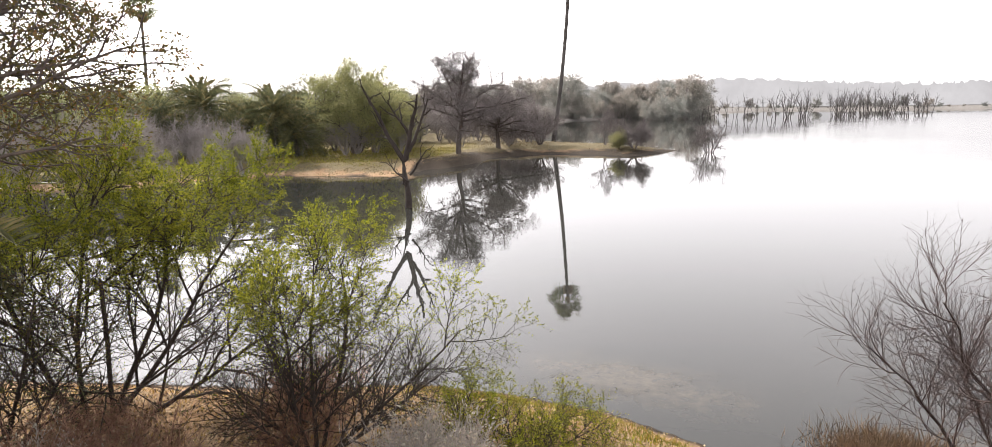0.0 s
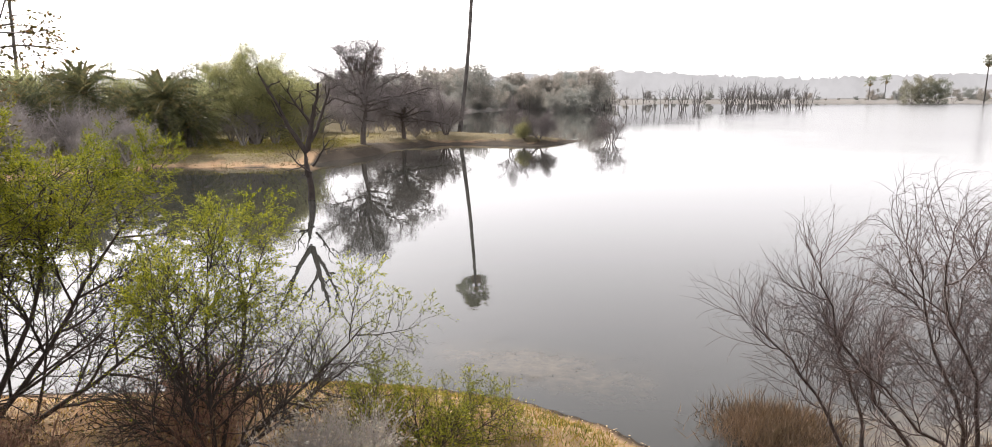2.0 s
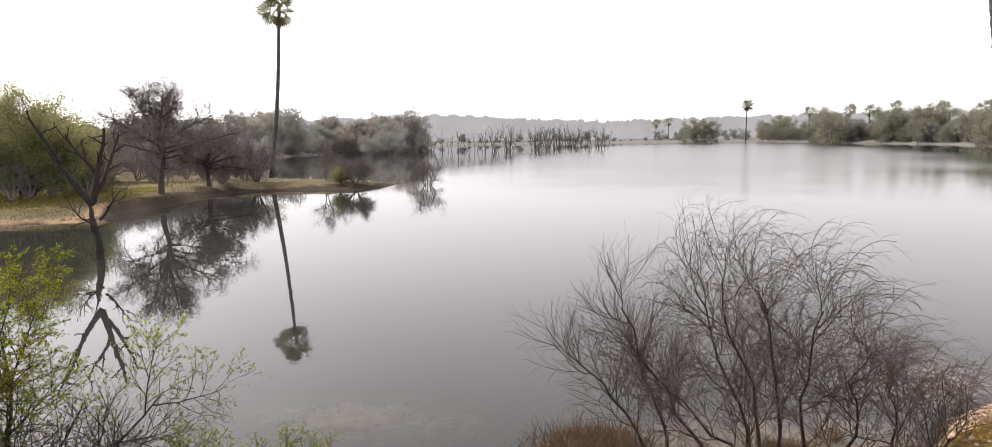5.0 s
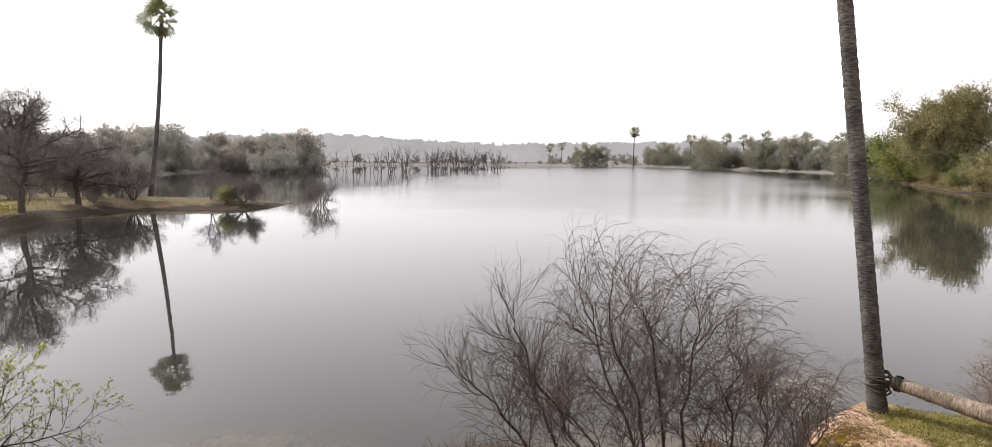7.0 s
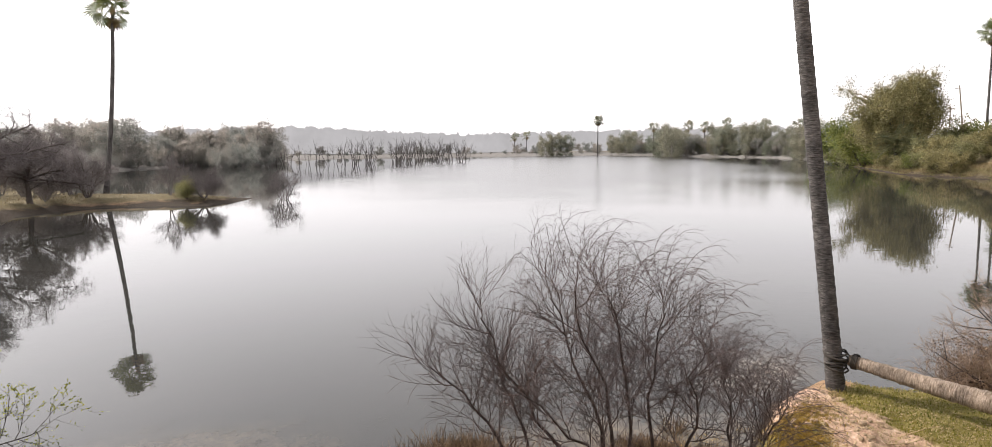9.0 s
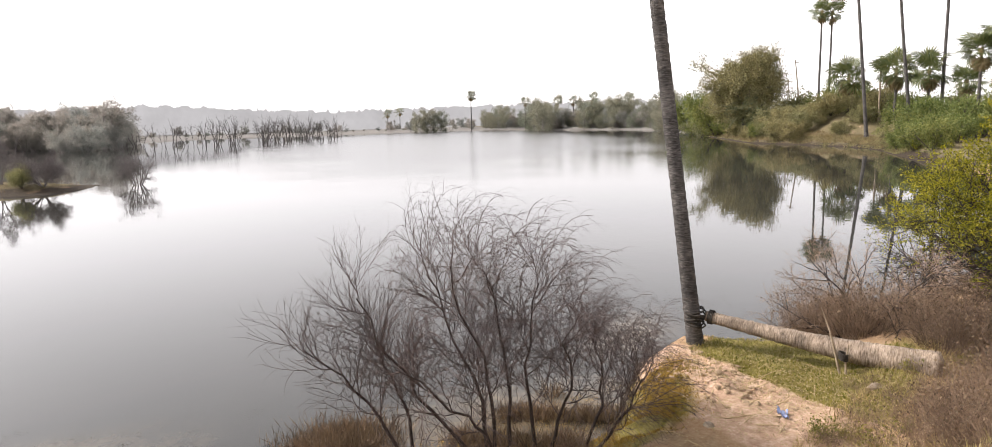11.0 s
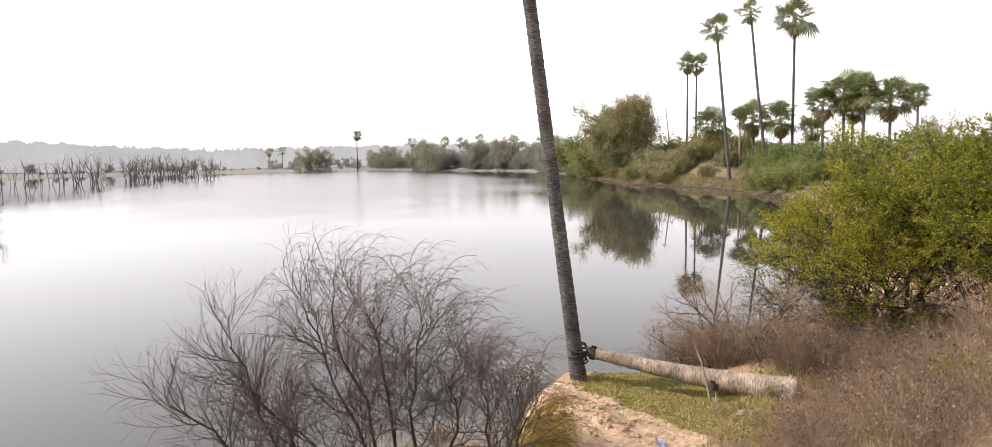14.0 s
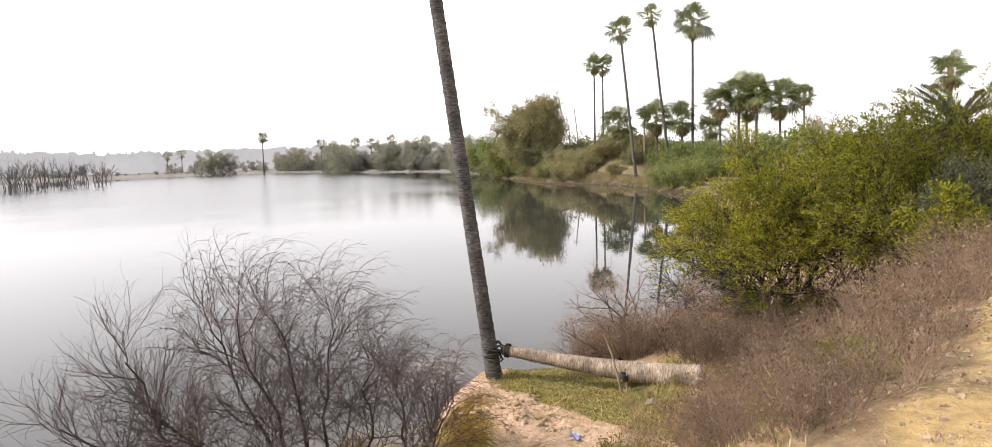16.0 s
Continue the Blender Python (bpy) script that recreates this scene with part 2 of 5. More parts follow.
def water_material():
    m, nt, b, co = surface("still_murky_lake_water", 0.008, 0.5)
    b.inputs["IOR"].default_value = 1.33
    silt_haze = ramp_node(nt, noise_node(nt, 0.05, 4, 0.6, co), [(0.3, (0.022, 0.024, 0.022)), (0.7, (0.042, 0.041, 0.037))])
    for x, y, turn, sx, sy, thick in ((7.6, 7.0, -25, 3.4, 1.7, 0.65), (2.1, 11.2, -30, 2.4, 1.1, 0.24), (12.2, 8.2, 20, 2.2, 1.3, 0.5)):
        pm = nt.nodes.new("ShaderNodeMapping")      # muddy shallows with drowned weed
        pm.vector_type = "TEXTURE"
        pm.inputs["Location"].default_value, pm.inputs["Rotation"].default_value, pm.inputs["Scale"].default_value = (x, y, 0), (0, 0, radians(turn)), (sx, sy, 1)
        nt.links.new(co, pm.inputs["Vector"])
        pl_ = nt.nodes.new("ShaderNodeVectorMath")
        pl_.operation = "LENGTH"
        nt.links.new(pm.outputs["Vector"], pl_.inputs[0])
        pa = nt.nodes.new("ShaderNodeMath")
        pa.operation = "MULTIPLY_ADD"
        pa.inputs[1].default_value = 1.5
        nt.links.new(noise_node(nt, 1.7, 6, 0.7, co), pa.inputs[0])
        nt.links.new(pl_.outputs["Value"], pa.inputs[2])
        pr = nt.nodes.new("ShaderNodeMapRange")
        pr.interpolation_type = "SMOOTHSTEP"
        for key, value in (("From Min", 0.7), ("From Max", 1.9), ("To Min", thick), ("To Max", 0.0)):
            pr.inputs[key].default_value = value
        nt.links.new(pa.outputs[0], pr.inputs["Value"])
        weed_bed = ramp_node(nt, noise_node(nt, 5.0, 5, 0.7, co), [(0.35, (0.07, 0.055, 0.038)), (0.65, (0.27, 0.205, 0.125))])
        silt_haze = mix_node(nt, pr.outputs["Result"], silt_haze, weed_bed)
    nt.links.new(silt_haze, b.inputs["Base Color"])
    rip = noise_node(nt, 1.6, 3, 0.5, co)
    relief(nt, b, rip, 0.035, 0.05)
    # the breeze ruffles the open middle of the lake; coves and lee shores lie calm
    mp = nt.nodes.new("ShaderNodeMapping")
    mp.vector_type = "TEXTURE"
    mp.inputs["Location"].default_value, mp.inputs["Rotation"].default_value, mp.inputs["Scale"].default_value = (135, 155, 0), (0, 0, radians(48)), (180, 52, 1)
    nt.links.new(co, mp.inputs["Vector"])
    ln = nt.nodes.new("ShaderNodeVectorMath")
    ln.operation = "LENGTH"
    nt.links.new(mp.outputs["Vector"], ln.inputs[0])
    ad = nt.nodes.new("ShaderNodeMath")
    ad.operation = "MULTIPLY_ADD"
    ad.inputs[1].default_value = 0.35
    nt.links.new(noise_node(nt, 0.03, 4, 0.6, co), ad.inputs[0])
    nt.links.new(ln.outputs["Value"], ad.inputs[2])
    r = nt.nodes.new("ShaderNodeMapRange")
    r.interpolation_type = "SMOOTHSTEP"
    for key, value in (("From Min", 0.8), ("From Max", 1.25), ("To Min", 0.21), ("To Max", 0.008)):
        r.inputs[key].default_value = value
    nt.links.new(ad.outputs[0], r.inputs["Value"])
    nt.links.new(r.outputs["Result"], b.inputs["Roughness"])
    return m


M_WATER = water_material()


# ---- mesh tools ----
def mesh_of(name, verts, quads, material, smooth=True):
    """A mesh from arrays of corners and of four-cornered faces."""
    verts, quads = np.asarray(verts, np.float32).reshape(-1, 3), np.asarray(quads, np.int32).reshape(-1, 4)
    me = bpy.data.meshes.new(name)
    me.vertices.add(len(verts))
    me.vertices.foreach_set("co", verts.ravel())
    me.loops.add(quads.size)
    me.loops.foreach_set("vertex_index", quads.ravel())
    me.polygons.add(len(quads))
    me.polygons.foreach_set("loop_start", np.arange(0, quads.size, 4, dtype=np.int32))
    me.polygons.foreach_set("use_smooth", np.full(len(quads), smooth))
    me.materials.append(material)
    me.update(calc_edges=True)
    return me


def tubes(lines, sides=3):
    """Corners and faces of tapered tubes along lines of (points, radii)."""
    groups, V, F, base = {}, [], [], 0
    for pts, rad in lines:
        groups.setdefault(len(pts), []).append((pts, rad))
    for n, group in groups.items():
        P = np.array([g[0] for g in group], float)
        Rr = np.array([g[1] for g in group], float)
        T = np.gradient(P, axis=1)
        T /= np.linalg.norm(T, axis=2, keepdims=True) + 1e-9
        ref = np.where(np.abs(T[:, :1, 2:]) > 0.8, np.array([[[1.0, 0, 0]]]), np.array([[[0, 0, 1.0]]]))
        A = np.cross(T, ref)
        A /= np.linalg.norm(A, axis=2, keepdims=True) + 1e-9
        B = np.cross(T, A)
        ang = np.arange(sides) * 2 * np.pi / sides
        ring = A[:, :, None] * np.cos(ang)[None, None, :, None] + B[:, :, None] * np.sin(ang)[None, None, :, None]
        X = P[:, :, None] + ring * Rr[:, :, None, None]
        m = len(group)
        idx = base + np.arange(m * n * sides).reshape(m, n, sides)
        nxt = np.roll(idx, -1, axis=2)
        F.append(np.stack([idx[:, :-1], nxt[:, :-1], nxt[:, 1:], idx[:, 1:]], -1).reshape(-1, 4))
        if sides == 4:
            F.append(idx[:, -1].reshape(-1, 4))
        V.append(X.reshape(-1, 3))
        base += m * n * sides
    return np.concatenate(V), np.concatenate(F)


def leaves(rng, centres, length, width, up=0.2, along=None):
    """Corners and faces of small pointed leaves about the centres."""
    n = len(centres)
    d = rng.normal(size=(n, 3))
    if along is not None:
        d = d * 0.55 + along
    d[:, 2] += up
    d /= np.linalg.norm(d, axis=1, keepdims=True) + 1e-9
    s = np.cross(d, rng.normal(size=(n, 3)))
    s /= np.linalg.norm(s, axis=1, keepdims=True) + 1e-9
    ln = (length * rng.uniform(0.6, 1.35, n))[:, None]
    wd = (width * rng.uniform(0.7, 1.3, n))[:, None]
    c = np.asarray(centres)
    V = np.stack([c, c + d * ln * 0.5 + s * wd * 0.5, c + d * ln, c + d * ln * 0.5 - s * wd * 0.5], 1)
    return V.reshape(-1, 3), np.arange(4 * n).reshape(-1, 4)


def thing(name, label, category, place=(0, 0, 0), group="", turn=0.0):
    ob = new(name)
    ob.empty_display_size = 0.2
    ob.matrix_world = pose(*place, 0, 0, turn)
    return tagged(ob, label, category, group)


def part(name, me, parent, label="", kind=""):
    ob = new(name, me)
    ob.parent = parent
    return tagged(ob, label, kind=kind)


def unit(v):
    v = np.asarray(v, float)
    return v / (np.linalg.norm(v) + 1e-9)


def grow(rng, start, d, length, r, spec, level, out):
    """One branch and, by the specification of each level, its side branches. arch: a pull that grows towards the tip."""
    s = spec[level]
    n = s["n"]
    pts = np.empty((n + 1, 3))
    pts[0], d = start, unit(d)
    bend = rng.normal(size=3) * s.get("curl", 0.0)
    pull = np.array([0, 0, s.get("lift", 0.0)]) + np.array(s.get("lean", (0, 0, 0)))
    arch = np.array(s.get("arch", (0, 0, 0)), float) * rng.uniform(0.6, 1.3)
    for i in range(n):
        d = unit(d + rng.normal(size=3) * s["wander"] + (bend + pull + arch * 3 * (i / n) ** 2) / n)
        pts[i + 1] = pts[i] + d * length / n
    rad = r * np.linspace(1, s.get("tip", 0.35), n + 1)
    out[level].append((pts, rad))
    sprout(rng, pts, r, spec, level, out)


def sprout(rng, pts, r, spec, level, out):
    """The side branches of one branch."""
    if level + 1 >= len(spec):
        return
    n = len(pts) - 1
    c = spec[level + 1]
    k = max(1, int(round(c["kids"] * rng.uniform(0.75, 1.25))))
    twist = rng.uniform(0, 6.28)
    for j in range(k):
        f = c["from"] + (c.get("to", 1.0) - c["from"]) * (j + rng.uniform(0, 1)) / k
        x = f * n
        i = min(int(x), n - 1)
        p = pts[i] + (pts[i + 1] - pts[i]) * (x - i)
        dd = unit(pts[i + 1] - pts[i])
        side = unit(np.cross(dd, (0.3, 0.2, 1.0) if abs(dd[2]) < 0.9 else (1, 0, 0)))
        oth = np.cross(dd, side)
        twist += 2.4 + rng.normal() * 0.5
        ang = radians(c["angle"]) * rng.uniform(0.7, 1.3)
        cd = dd * math.cos(ang) + (side * math.cos(twist) + oth * math.sin(twist)) * math.sin(ang)
        ln = c["len"] * rng.uniform(0.65, 1.3) * (1.0 - c.get("shrink", 0.45) * f)
        grow(rng, p, cd, ln, min(r * (1 - 0.6 * f) * 0.75, c["r"]), spec, level + 1, out)


def plant(spec, stems, seed):
    """All branches, level by level, of a plant with the given stems (start, direction, length, radius)."""
    rng = np.random.default_rng(seed)
    out = [[] for _ in spec]
    for st, d, ln, r in stems:
        grow(rng, np.array(st, float), d, ln, r, spec, 0, out)
    return rng, out


def along_twigs(rng, lines, n, spread):
    """Points and directions strewn along branches."""
    pick = rng.integers(0, len(lines), n)
    P, Dv = np.empty((n, 3)), np.empty((n, 3))
    for k, i in enumerate(pick):
        pts = lines[i][0]
        x = rng.uniform(0.12, 1.0) * (len(pts) - 1)
        j = min(int(x), len(pts) - 2)
        P[k] = pts[j] + (pts[j + 1] - pts[j]) * (x - j)
        Dv[k] = pts[j + 1] - pts[j]
    Dv /= np.linalg.norm(Dv, axis=1, keepdims=True) + 1e-9
    return P + rng.normal(size=(n, 3)) * spread, Dv


def woody(name, label, category, place, spec, stems, seed, bark, twig, foliage=None, group="", stem="trunk", single=True, sides=(7, 5, 3), clear=0.0):
    """A tree or bush: each stem and, where single is set, each branch is a part; the twigs are one part, and so are the sprays of leaves.
    foliage: a list of (name, material, count, leaf length, leaf width, spread, levels)."""
    ob = thing(name, label, category, place, group)
    rng, out = plant(spec, stems, seed)
    fine = [ln for lv in out[2:] for ln in lv]
    if single is None:
        fine = [ln for lv in out for ln in lv]
    else:
        for ln in out[0]:
            part(stem, mesh_of(stem, *tubes([ln], sides[0]), bark), ob)
        if single:
            for ln in out[1]:
                part("branch", mesh_of("branch", *tubes([ln], sides[1]), bark), ob)
        else:
            part("limb_work", mesh_of("limb_work", *tubes(out[1], sides[1]), bark), ob, kind="stuff")
    if fine:
        part("twig_work", mesh_of("twig_work", *tubes(fine, sides[2]), twig), ob, kind="stuff")
    for nm, mat, count, ll, lw, spread, levels, *bare in foliage or ():
        src = [ln for lv in levels for ln in out[lv]]
        c, dv = along_twigs(rng, src, count, spread)
        if clear and not bare:                      # the lower part of the plant is bare
            top = np.quantile(c[:, 2], 0.98)
            keep = c[:, 2] / top > clear + rng.normal(size=count) * 0.10
            c, dv = c[keep], dv[keep]
        part(nm, mesh_of(nm, *leaves(rng, c, ll, lw, 0.1, dv), mat), ob, kind="stuff")
    return ob


def bearing(az, dist, z=0.0):
    """A place of the plan by its bearing from the bund and its distance."""
    return (dist * math.sin(radians(az)), dist * math.cos(radians(az)), z)


def polar(a, d):
    return bearing(a, d)[:2]


# ---- the lake bed, its shores and the bund: one sheet to the horizon ----
SHORE = [(-140, 16), (-60, 14), (-14, 12), (-5.3, 11.2), (-3.5, 11.0), (-1.2, 11.1), (0.3, 10.6), (1.7, 9.9), (2.8, 8.9),
         (3.4, 7.9), (4.2, 7.3), (5.2, 6.9), (7.1, 5.9), (8.1, 5.8), (9.3, 6.4), (10.8, 7.1), (11.8, 7.1), (12.3, 6.2), (12.9, 5.3),
         (14.0, 5.0), (22, 3.8), (34, 4), (52, 8), (68, 15), (78, 20.4), (88, 24.5), (96, 31), (101, 38)]
SHORE += [(106.5, 48.5), (123, 61), (141, 74.5),
          (164, 91), (200, 122), (216, 142), (235, 199), (255, 232), (244, 260), (214, 334), (150, 365), (100, 310), (60, 250), (42, 222), (18, 184), (4, 140), (1, 110), (3, 92)]
SHORE += [(6, 86.5), (7.5, 79), (11, 75), (15, 70.6), (18.3, 67.5), (17.2, 64), (12.5, 60.5), (8.7, 62.8), (5.5, 64.2), (2.3, 63), (0.4, 60.3),
          (-0.8, 60.5), (-0.7, 57.5), (-3, 52.4), (-5, 50.3), (-6.3, 45.3), (-10, 45.9), (-15, 46.6), (-22, 40), (-45, 37), (-140, 40)]


def shore_distance(x, y):
    """Metres to the shoreline: over land positive, over the lake negative."""
    S = np.array(SHORE, float)
    best, inside = np.full(x.shape, 1e9), np.zeros(x.shape, bool)
    for (ax, ay), (bx, by) in zip(S, np.roll(S, -1, axis=0)):
        dx, dy = bx - ax, by - ay
        t = np.clip(((x - ax) * dx + (y - ay) * dy) / (dx * dx + dy * dy), 0, 1)
        best = np.minimum(best, np.hypot(x - ax - t * dx, y - ay - t * dy))
        with np.errstate(divide="ignore", invalid="ignore"):
            inside ^= ((ay > y) != (by > y)) & (x < ax + (y - ay) * dx / dy)
    return np.where(inside, -best, best)


def smooth(a, b, x):
    t = np.clip((x - a) / (b - a), 0, 1)
    return t * t * (3 - 2 * t)


def lattice(i, j):
    """A chance number between -1 and 1 for each crossing of a grid."""
    h = np.sin(i * 127.1 + j * 311.7) * 43758.5453
    return 2 * (h - np.floor(h)) - 1


def bumps(x, y):
    """Smooth noise about one metre wide."""
    i, j = np.floor(x), np.floor(y)
    u, v = x - i, y - j
    u, v = u * u * (3 - 2 * u), v * v * (3 - 2 * v)
    return (lattice(i, j) * (1 - u) + lattice(i + 1, j) * u) * (1 - v) + (lattice(i, j + 1) * (1 - u) + lattice(i + 1, j + 1) * u) * v


def wobble(x, y):
    """Uneven ground at three scales."""
    return bumps(0.8 * x + 0.3 * y, 0.8 * y - 0.3 * x) + 0.5 * bumps(1.7 * x - 0.9 * y + 7, 1.7 * y + 0.9 * x) + 0.3 * bumps(4.1 * x + 2 * y, 4.1 * y - 2 * x + 3)


def bund_edge(x):
    return 0.0 - 0.3 * np.clip(x - 4.6, 0, 40) + 0.06 * np.sin(x * 0.9)


def ground_height(x, y):
    x, y = np.asarray(x, float), np.asarray(y, float)
    d = shore_distance(x, y)
    near = (y < 26) & (x < 60) & (x > -140)
    flat = np.where(near, 0.5 * smooth(0, np.where((x > 8) & (x < 13), 0.8, 1.6), d) + 0.17 * smooth(1, 6, d), np.where(x > 60, 1.0, 0.65) * smooth(0, np.where((x > 60) & (y < 90), 3.0, np.where((x < -0.5) & (y > 49) & (y < 60), 0.9, 4.0)), d) + 0.9 * smooth(8, 40, d))
    flat = flat + np.where(d > 60, 2.0 * smooth(60, 400, d), 0)
    edge = bund_edge(x)
    bund = smooth(edge + 3.9, edge - 0.3, y) * smooth(edge - 13, edge - 8, y) * 2.45 * smooth(95, 60, x)
    heap = 0.28 * np.exp(-(((x - 12.1) / 0.9) ** 2 + ((y - 2.9) / 0.6) ** 2))
    mound = heap + 3.2 * np.exp(-(((x - 116.5) / 5.5) ** 2 + ((y - 37.5) / 7.5) ** 2)) + 1.6 * np.exp(-(((x - 140) / 20) ** 2 + ((y - 40) / 12) ** 2))
    mound = mound + (0.7 * bumps(0.55 * x, 0.55 * y) + 0.35 * bumps(1.3 * x, 1.3 * y)) * np.exp(-(((x - 113) / 6) ** 2 + ((y - 37) / 8) ** 2)) * smooth(2, 6, d)
    z = np.where(d > 0, flat + bund + mound, np.maximum(-1.8, 0.22 * d))
    rough = wobble(x, y) + smooth(60, 30, np.hypot(x, y)) * (0.35 * wobble(2.7 * x + 3, 2.7 * y))
    bump = np.where(d > 0, 0.06 * smooth(0, 0.8, d) * rough, 0)
    lumpy = (0.085 * bumps(2.3 * x, 2.3 * y) + 0.05 * bumps(6.1 * x + 2, 6.1 * y) + 0.025 * bumps(14 * x, 14 * y + 5)) * np.exp(-(((x - 9.6) / 1.1) ** 2 + ((y - 5.0) / 1.6) ** 2)) * smooth(0.05, 0.5, d)
    return z + bump + lumpy


def ground_at(x, y):
    return float(ground_height(np.array([x]), np.array([y]))[0])


def build_ground():
    rings = np.concatenate([[0.0], np.geomspace(0.35, 24, 230), np.geomspace(24.4, 4500, 130)])
    na = 620
    ang = np.arange(na) * 2 * np.pi / na
    X, Y = rings[:, None] * np.sin(ang), rings[:, None] * np.cos(ang)
    Z = ground_height(X, Y)
    idx = np.arange(len(rings) * na).reshape(len(rings), na)
    nxt = np.roll(idx, -1, axis=1)
    q = np.stack([idx[:-1], idx[1:], nxt[1:], nxt[:-1]], -1).reshape(-1, 4)
    me = mesh_of("ground", np.stack([X, Y, Z], -1).reshape(-1, 3), q, M_GROUND)
    d = shore_distance(X, Y)
    off = Y - bund_edge(X)
    track = smooth(0.1, -0.3, off + 0.12 * wobble(X * 1.3, Y * 1.3)) * smooth(-9, -6, off)
    side = X - 9.75 - 0.34 * (Y - 3.4)              # from the edge of the turf on the point
    lawn = smooth(-0.1, 0.4, side) * smooth(12.8, 12.1, X) * smooth(2.2, 2.9, Y) * smooth(6.2, 5.6, Y)
    verge = smooth(1.5, 0.9, d) * (X > 6.5) * (X < 10.6) * (Y > 4) * (Y < 8) * smooth(-0.75, -1.1, side) * 0.9
    eroded = smooth(-2.2, -1.5, side) * smooth(0.3, -0.05, side) * (Y > 2.0) * (Y < 7.6) * (X < 14) + 0.8 * np.exp(-(((X - 9.6) / 0.7) ** 2 + ((Y - 1.1) / 0.4) ** 2))
    eroded = np.clip(eroded + 3.2 * np.exp(-(((X - 110.2) / 3.6) ** 2 + ((Y - 39.2) / 2.4) ** 2)) + 2.8 * np.exp(-(((X - 110.2) / 3.6) ** 2 + ((Y - 33.4) / 2.2) ** 2)), 0, 1)
    bank = smooth(1.0, 4.0, d) * (Y > 26) * smooth(1, -3, X) * (Y < 75) * 0.45 + smooth(0.3, 1.0, d) * smooth(9, 5, d) * (X > 90) * (X < 135) * 0.2
    scrub = np.clip(smooth(0.3, 2.5, d) * (Y > 26) + 0.4 * (d > 1) * (Y < 26) * (X < 8) + (X > 60) - 1.3 * eroded, 0, 1) * 0.95
    turf = np.clip(lawn + verge * 0.8 + bank + 0.12 * (d > 2) * (Y > 1) * (Y < 12) * (X < 4), 0, 1)
    mud = np.where((X > 150) | (Y > 150), 0.4 * smooth(5, 1, d), np.where(X > 60, smooth(2.8, 0.8, d), np.where((Y > 30) & (X > -6), smooth(3.0, 1.3, d), smooth(0.5, -0.1, d)))) * 0.95
    # ground beyond 150 m that takes the painted haze grey
    silt_haze = np.where((X > 150) | (Y > 150), smooth(45, 25, d), 0)
    for nm, arr in (("silt_haze", silt_haze), ("track", track), ("turf", turf), ("mud", mud), ("scrub", scrub), ("eroded", eroded)):
        at = me.attributes.new(nm, "FLOAT", "POINT")
        at.data.foreach_set("value", np.asarray(arr, np.float32).ravel())
    tagged(new("ground", me), "sandy orange lakeside earth with patches of turf", "ground", kind="structure")


build_ground()
ww = 700.0
tagged(new("water", mesh_of("water", [(-ww, -0.5 * ww, 0), (ww, -0.5 * ww, 0), (ww, ww, 0), (-ww, ww, 0)], [(0, 1, 2, 3)], M_WATER)),
       "still grey lake water mirroring the pale sky", "water", kind="structure")


# ---- kinds of plants ----
def fan_blade(name, seed, material, petiole=1.1, radius=1.15, droop=0.25, folds=18):
    """One fan leaf of a palmyra: a stalk and a pleated, split blade."""
    rng = np.random.default_rng(seed)
    ys = np.linspace(0, petiole, 4)
    stalk = np.stack([0 * ys, ys, -0.05 * ys * ys], 1)
    V, F = tubes([(stalk, np.linspace(0.035, 0.02, 4))], 3)
    V, F, hub = [V], [F], stalk[-1]
    k = len(V[0])
    for a in np.linspace(-2.3, 2.3, folds):
        r = radius * (1 - 0.16 * abs(a) / 2.3) * rng.uniform(0.88, 1.06)
        h = 2.15 / folds

        def at(b, q, lift):
            return hub + np.array([math.sin(b) * q, math.cos(b) * q, lift - droop * (q / radius) ** 2 * (0.7 + 0.5 * abs(a) / 2.3)])
        V.append(np.array([hub, at(a - 0.95 * h, 0.57 * r, 0.04), at(a + rng.normal() * 0.04, r, -0.03 - 0.14 * rng.random()), at(a + 0.95 * h, 0.57 * r, 0.04)]))
        F.append(np.arange(k, k + 4).reshape(1, 4))
        k += 4
    return mesh_of(name, np.concatenate(V), np.concatenate(F), material, False)


def feather_blade(name, seed, material, length=2.6, droop=0.9, pairs=46, leaflet=0.36):
    """One feather leaf of a date palm: an arching rib with two ranks of leaflets."""
    rng = np.random.default_rng(seed)
    s = np.linspace(0, 1, 9)
    rib = np.stack([0 * s, length * (s - 0.12 * s ** 3), -droop * s ** 2.2], 1)
    V, F = tubes([(rib, np.linspace(0.03, 0.008, 9))], 3)
    V, F, k = [V], [F], len(V)
    for f in np.linspace(0.14, 0.99, pairs):
        p = np.array([np.interp(f, s, rib[:, i]) for i in range(3)])
        for sd in (-1, 1):
            ln = leaflet * (0.45 + 1.1 * f * (1.25 - f) * 1.6) * rng.uniform(0.8, 1.15)
            d = unit((sd * 0.8, 0.75, 0.28 + rng.normal() * 0.12))
            w = unit(np.cross(d, (0, 0, 1))) * 0.023
            e = p + d * ln + np.array([0, 0, -0.1 * ln])
            V.append(np.array([p, p + d * ln * 0.5 + w, e, p + d * ln * 0.5 - w]))
            F.append(np.arange(k, k + 4).reshape(1, 4))
            k += 4
    return mesh_of(name, np.concatenate(V), np.concatenate(F), material, False)


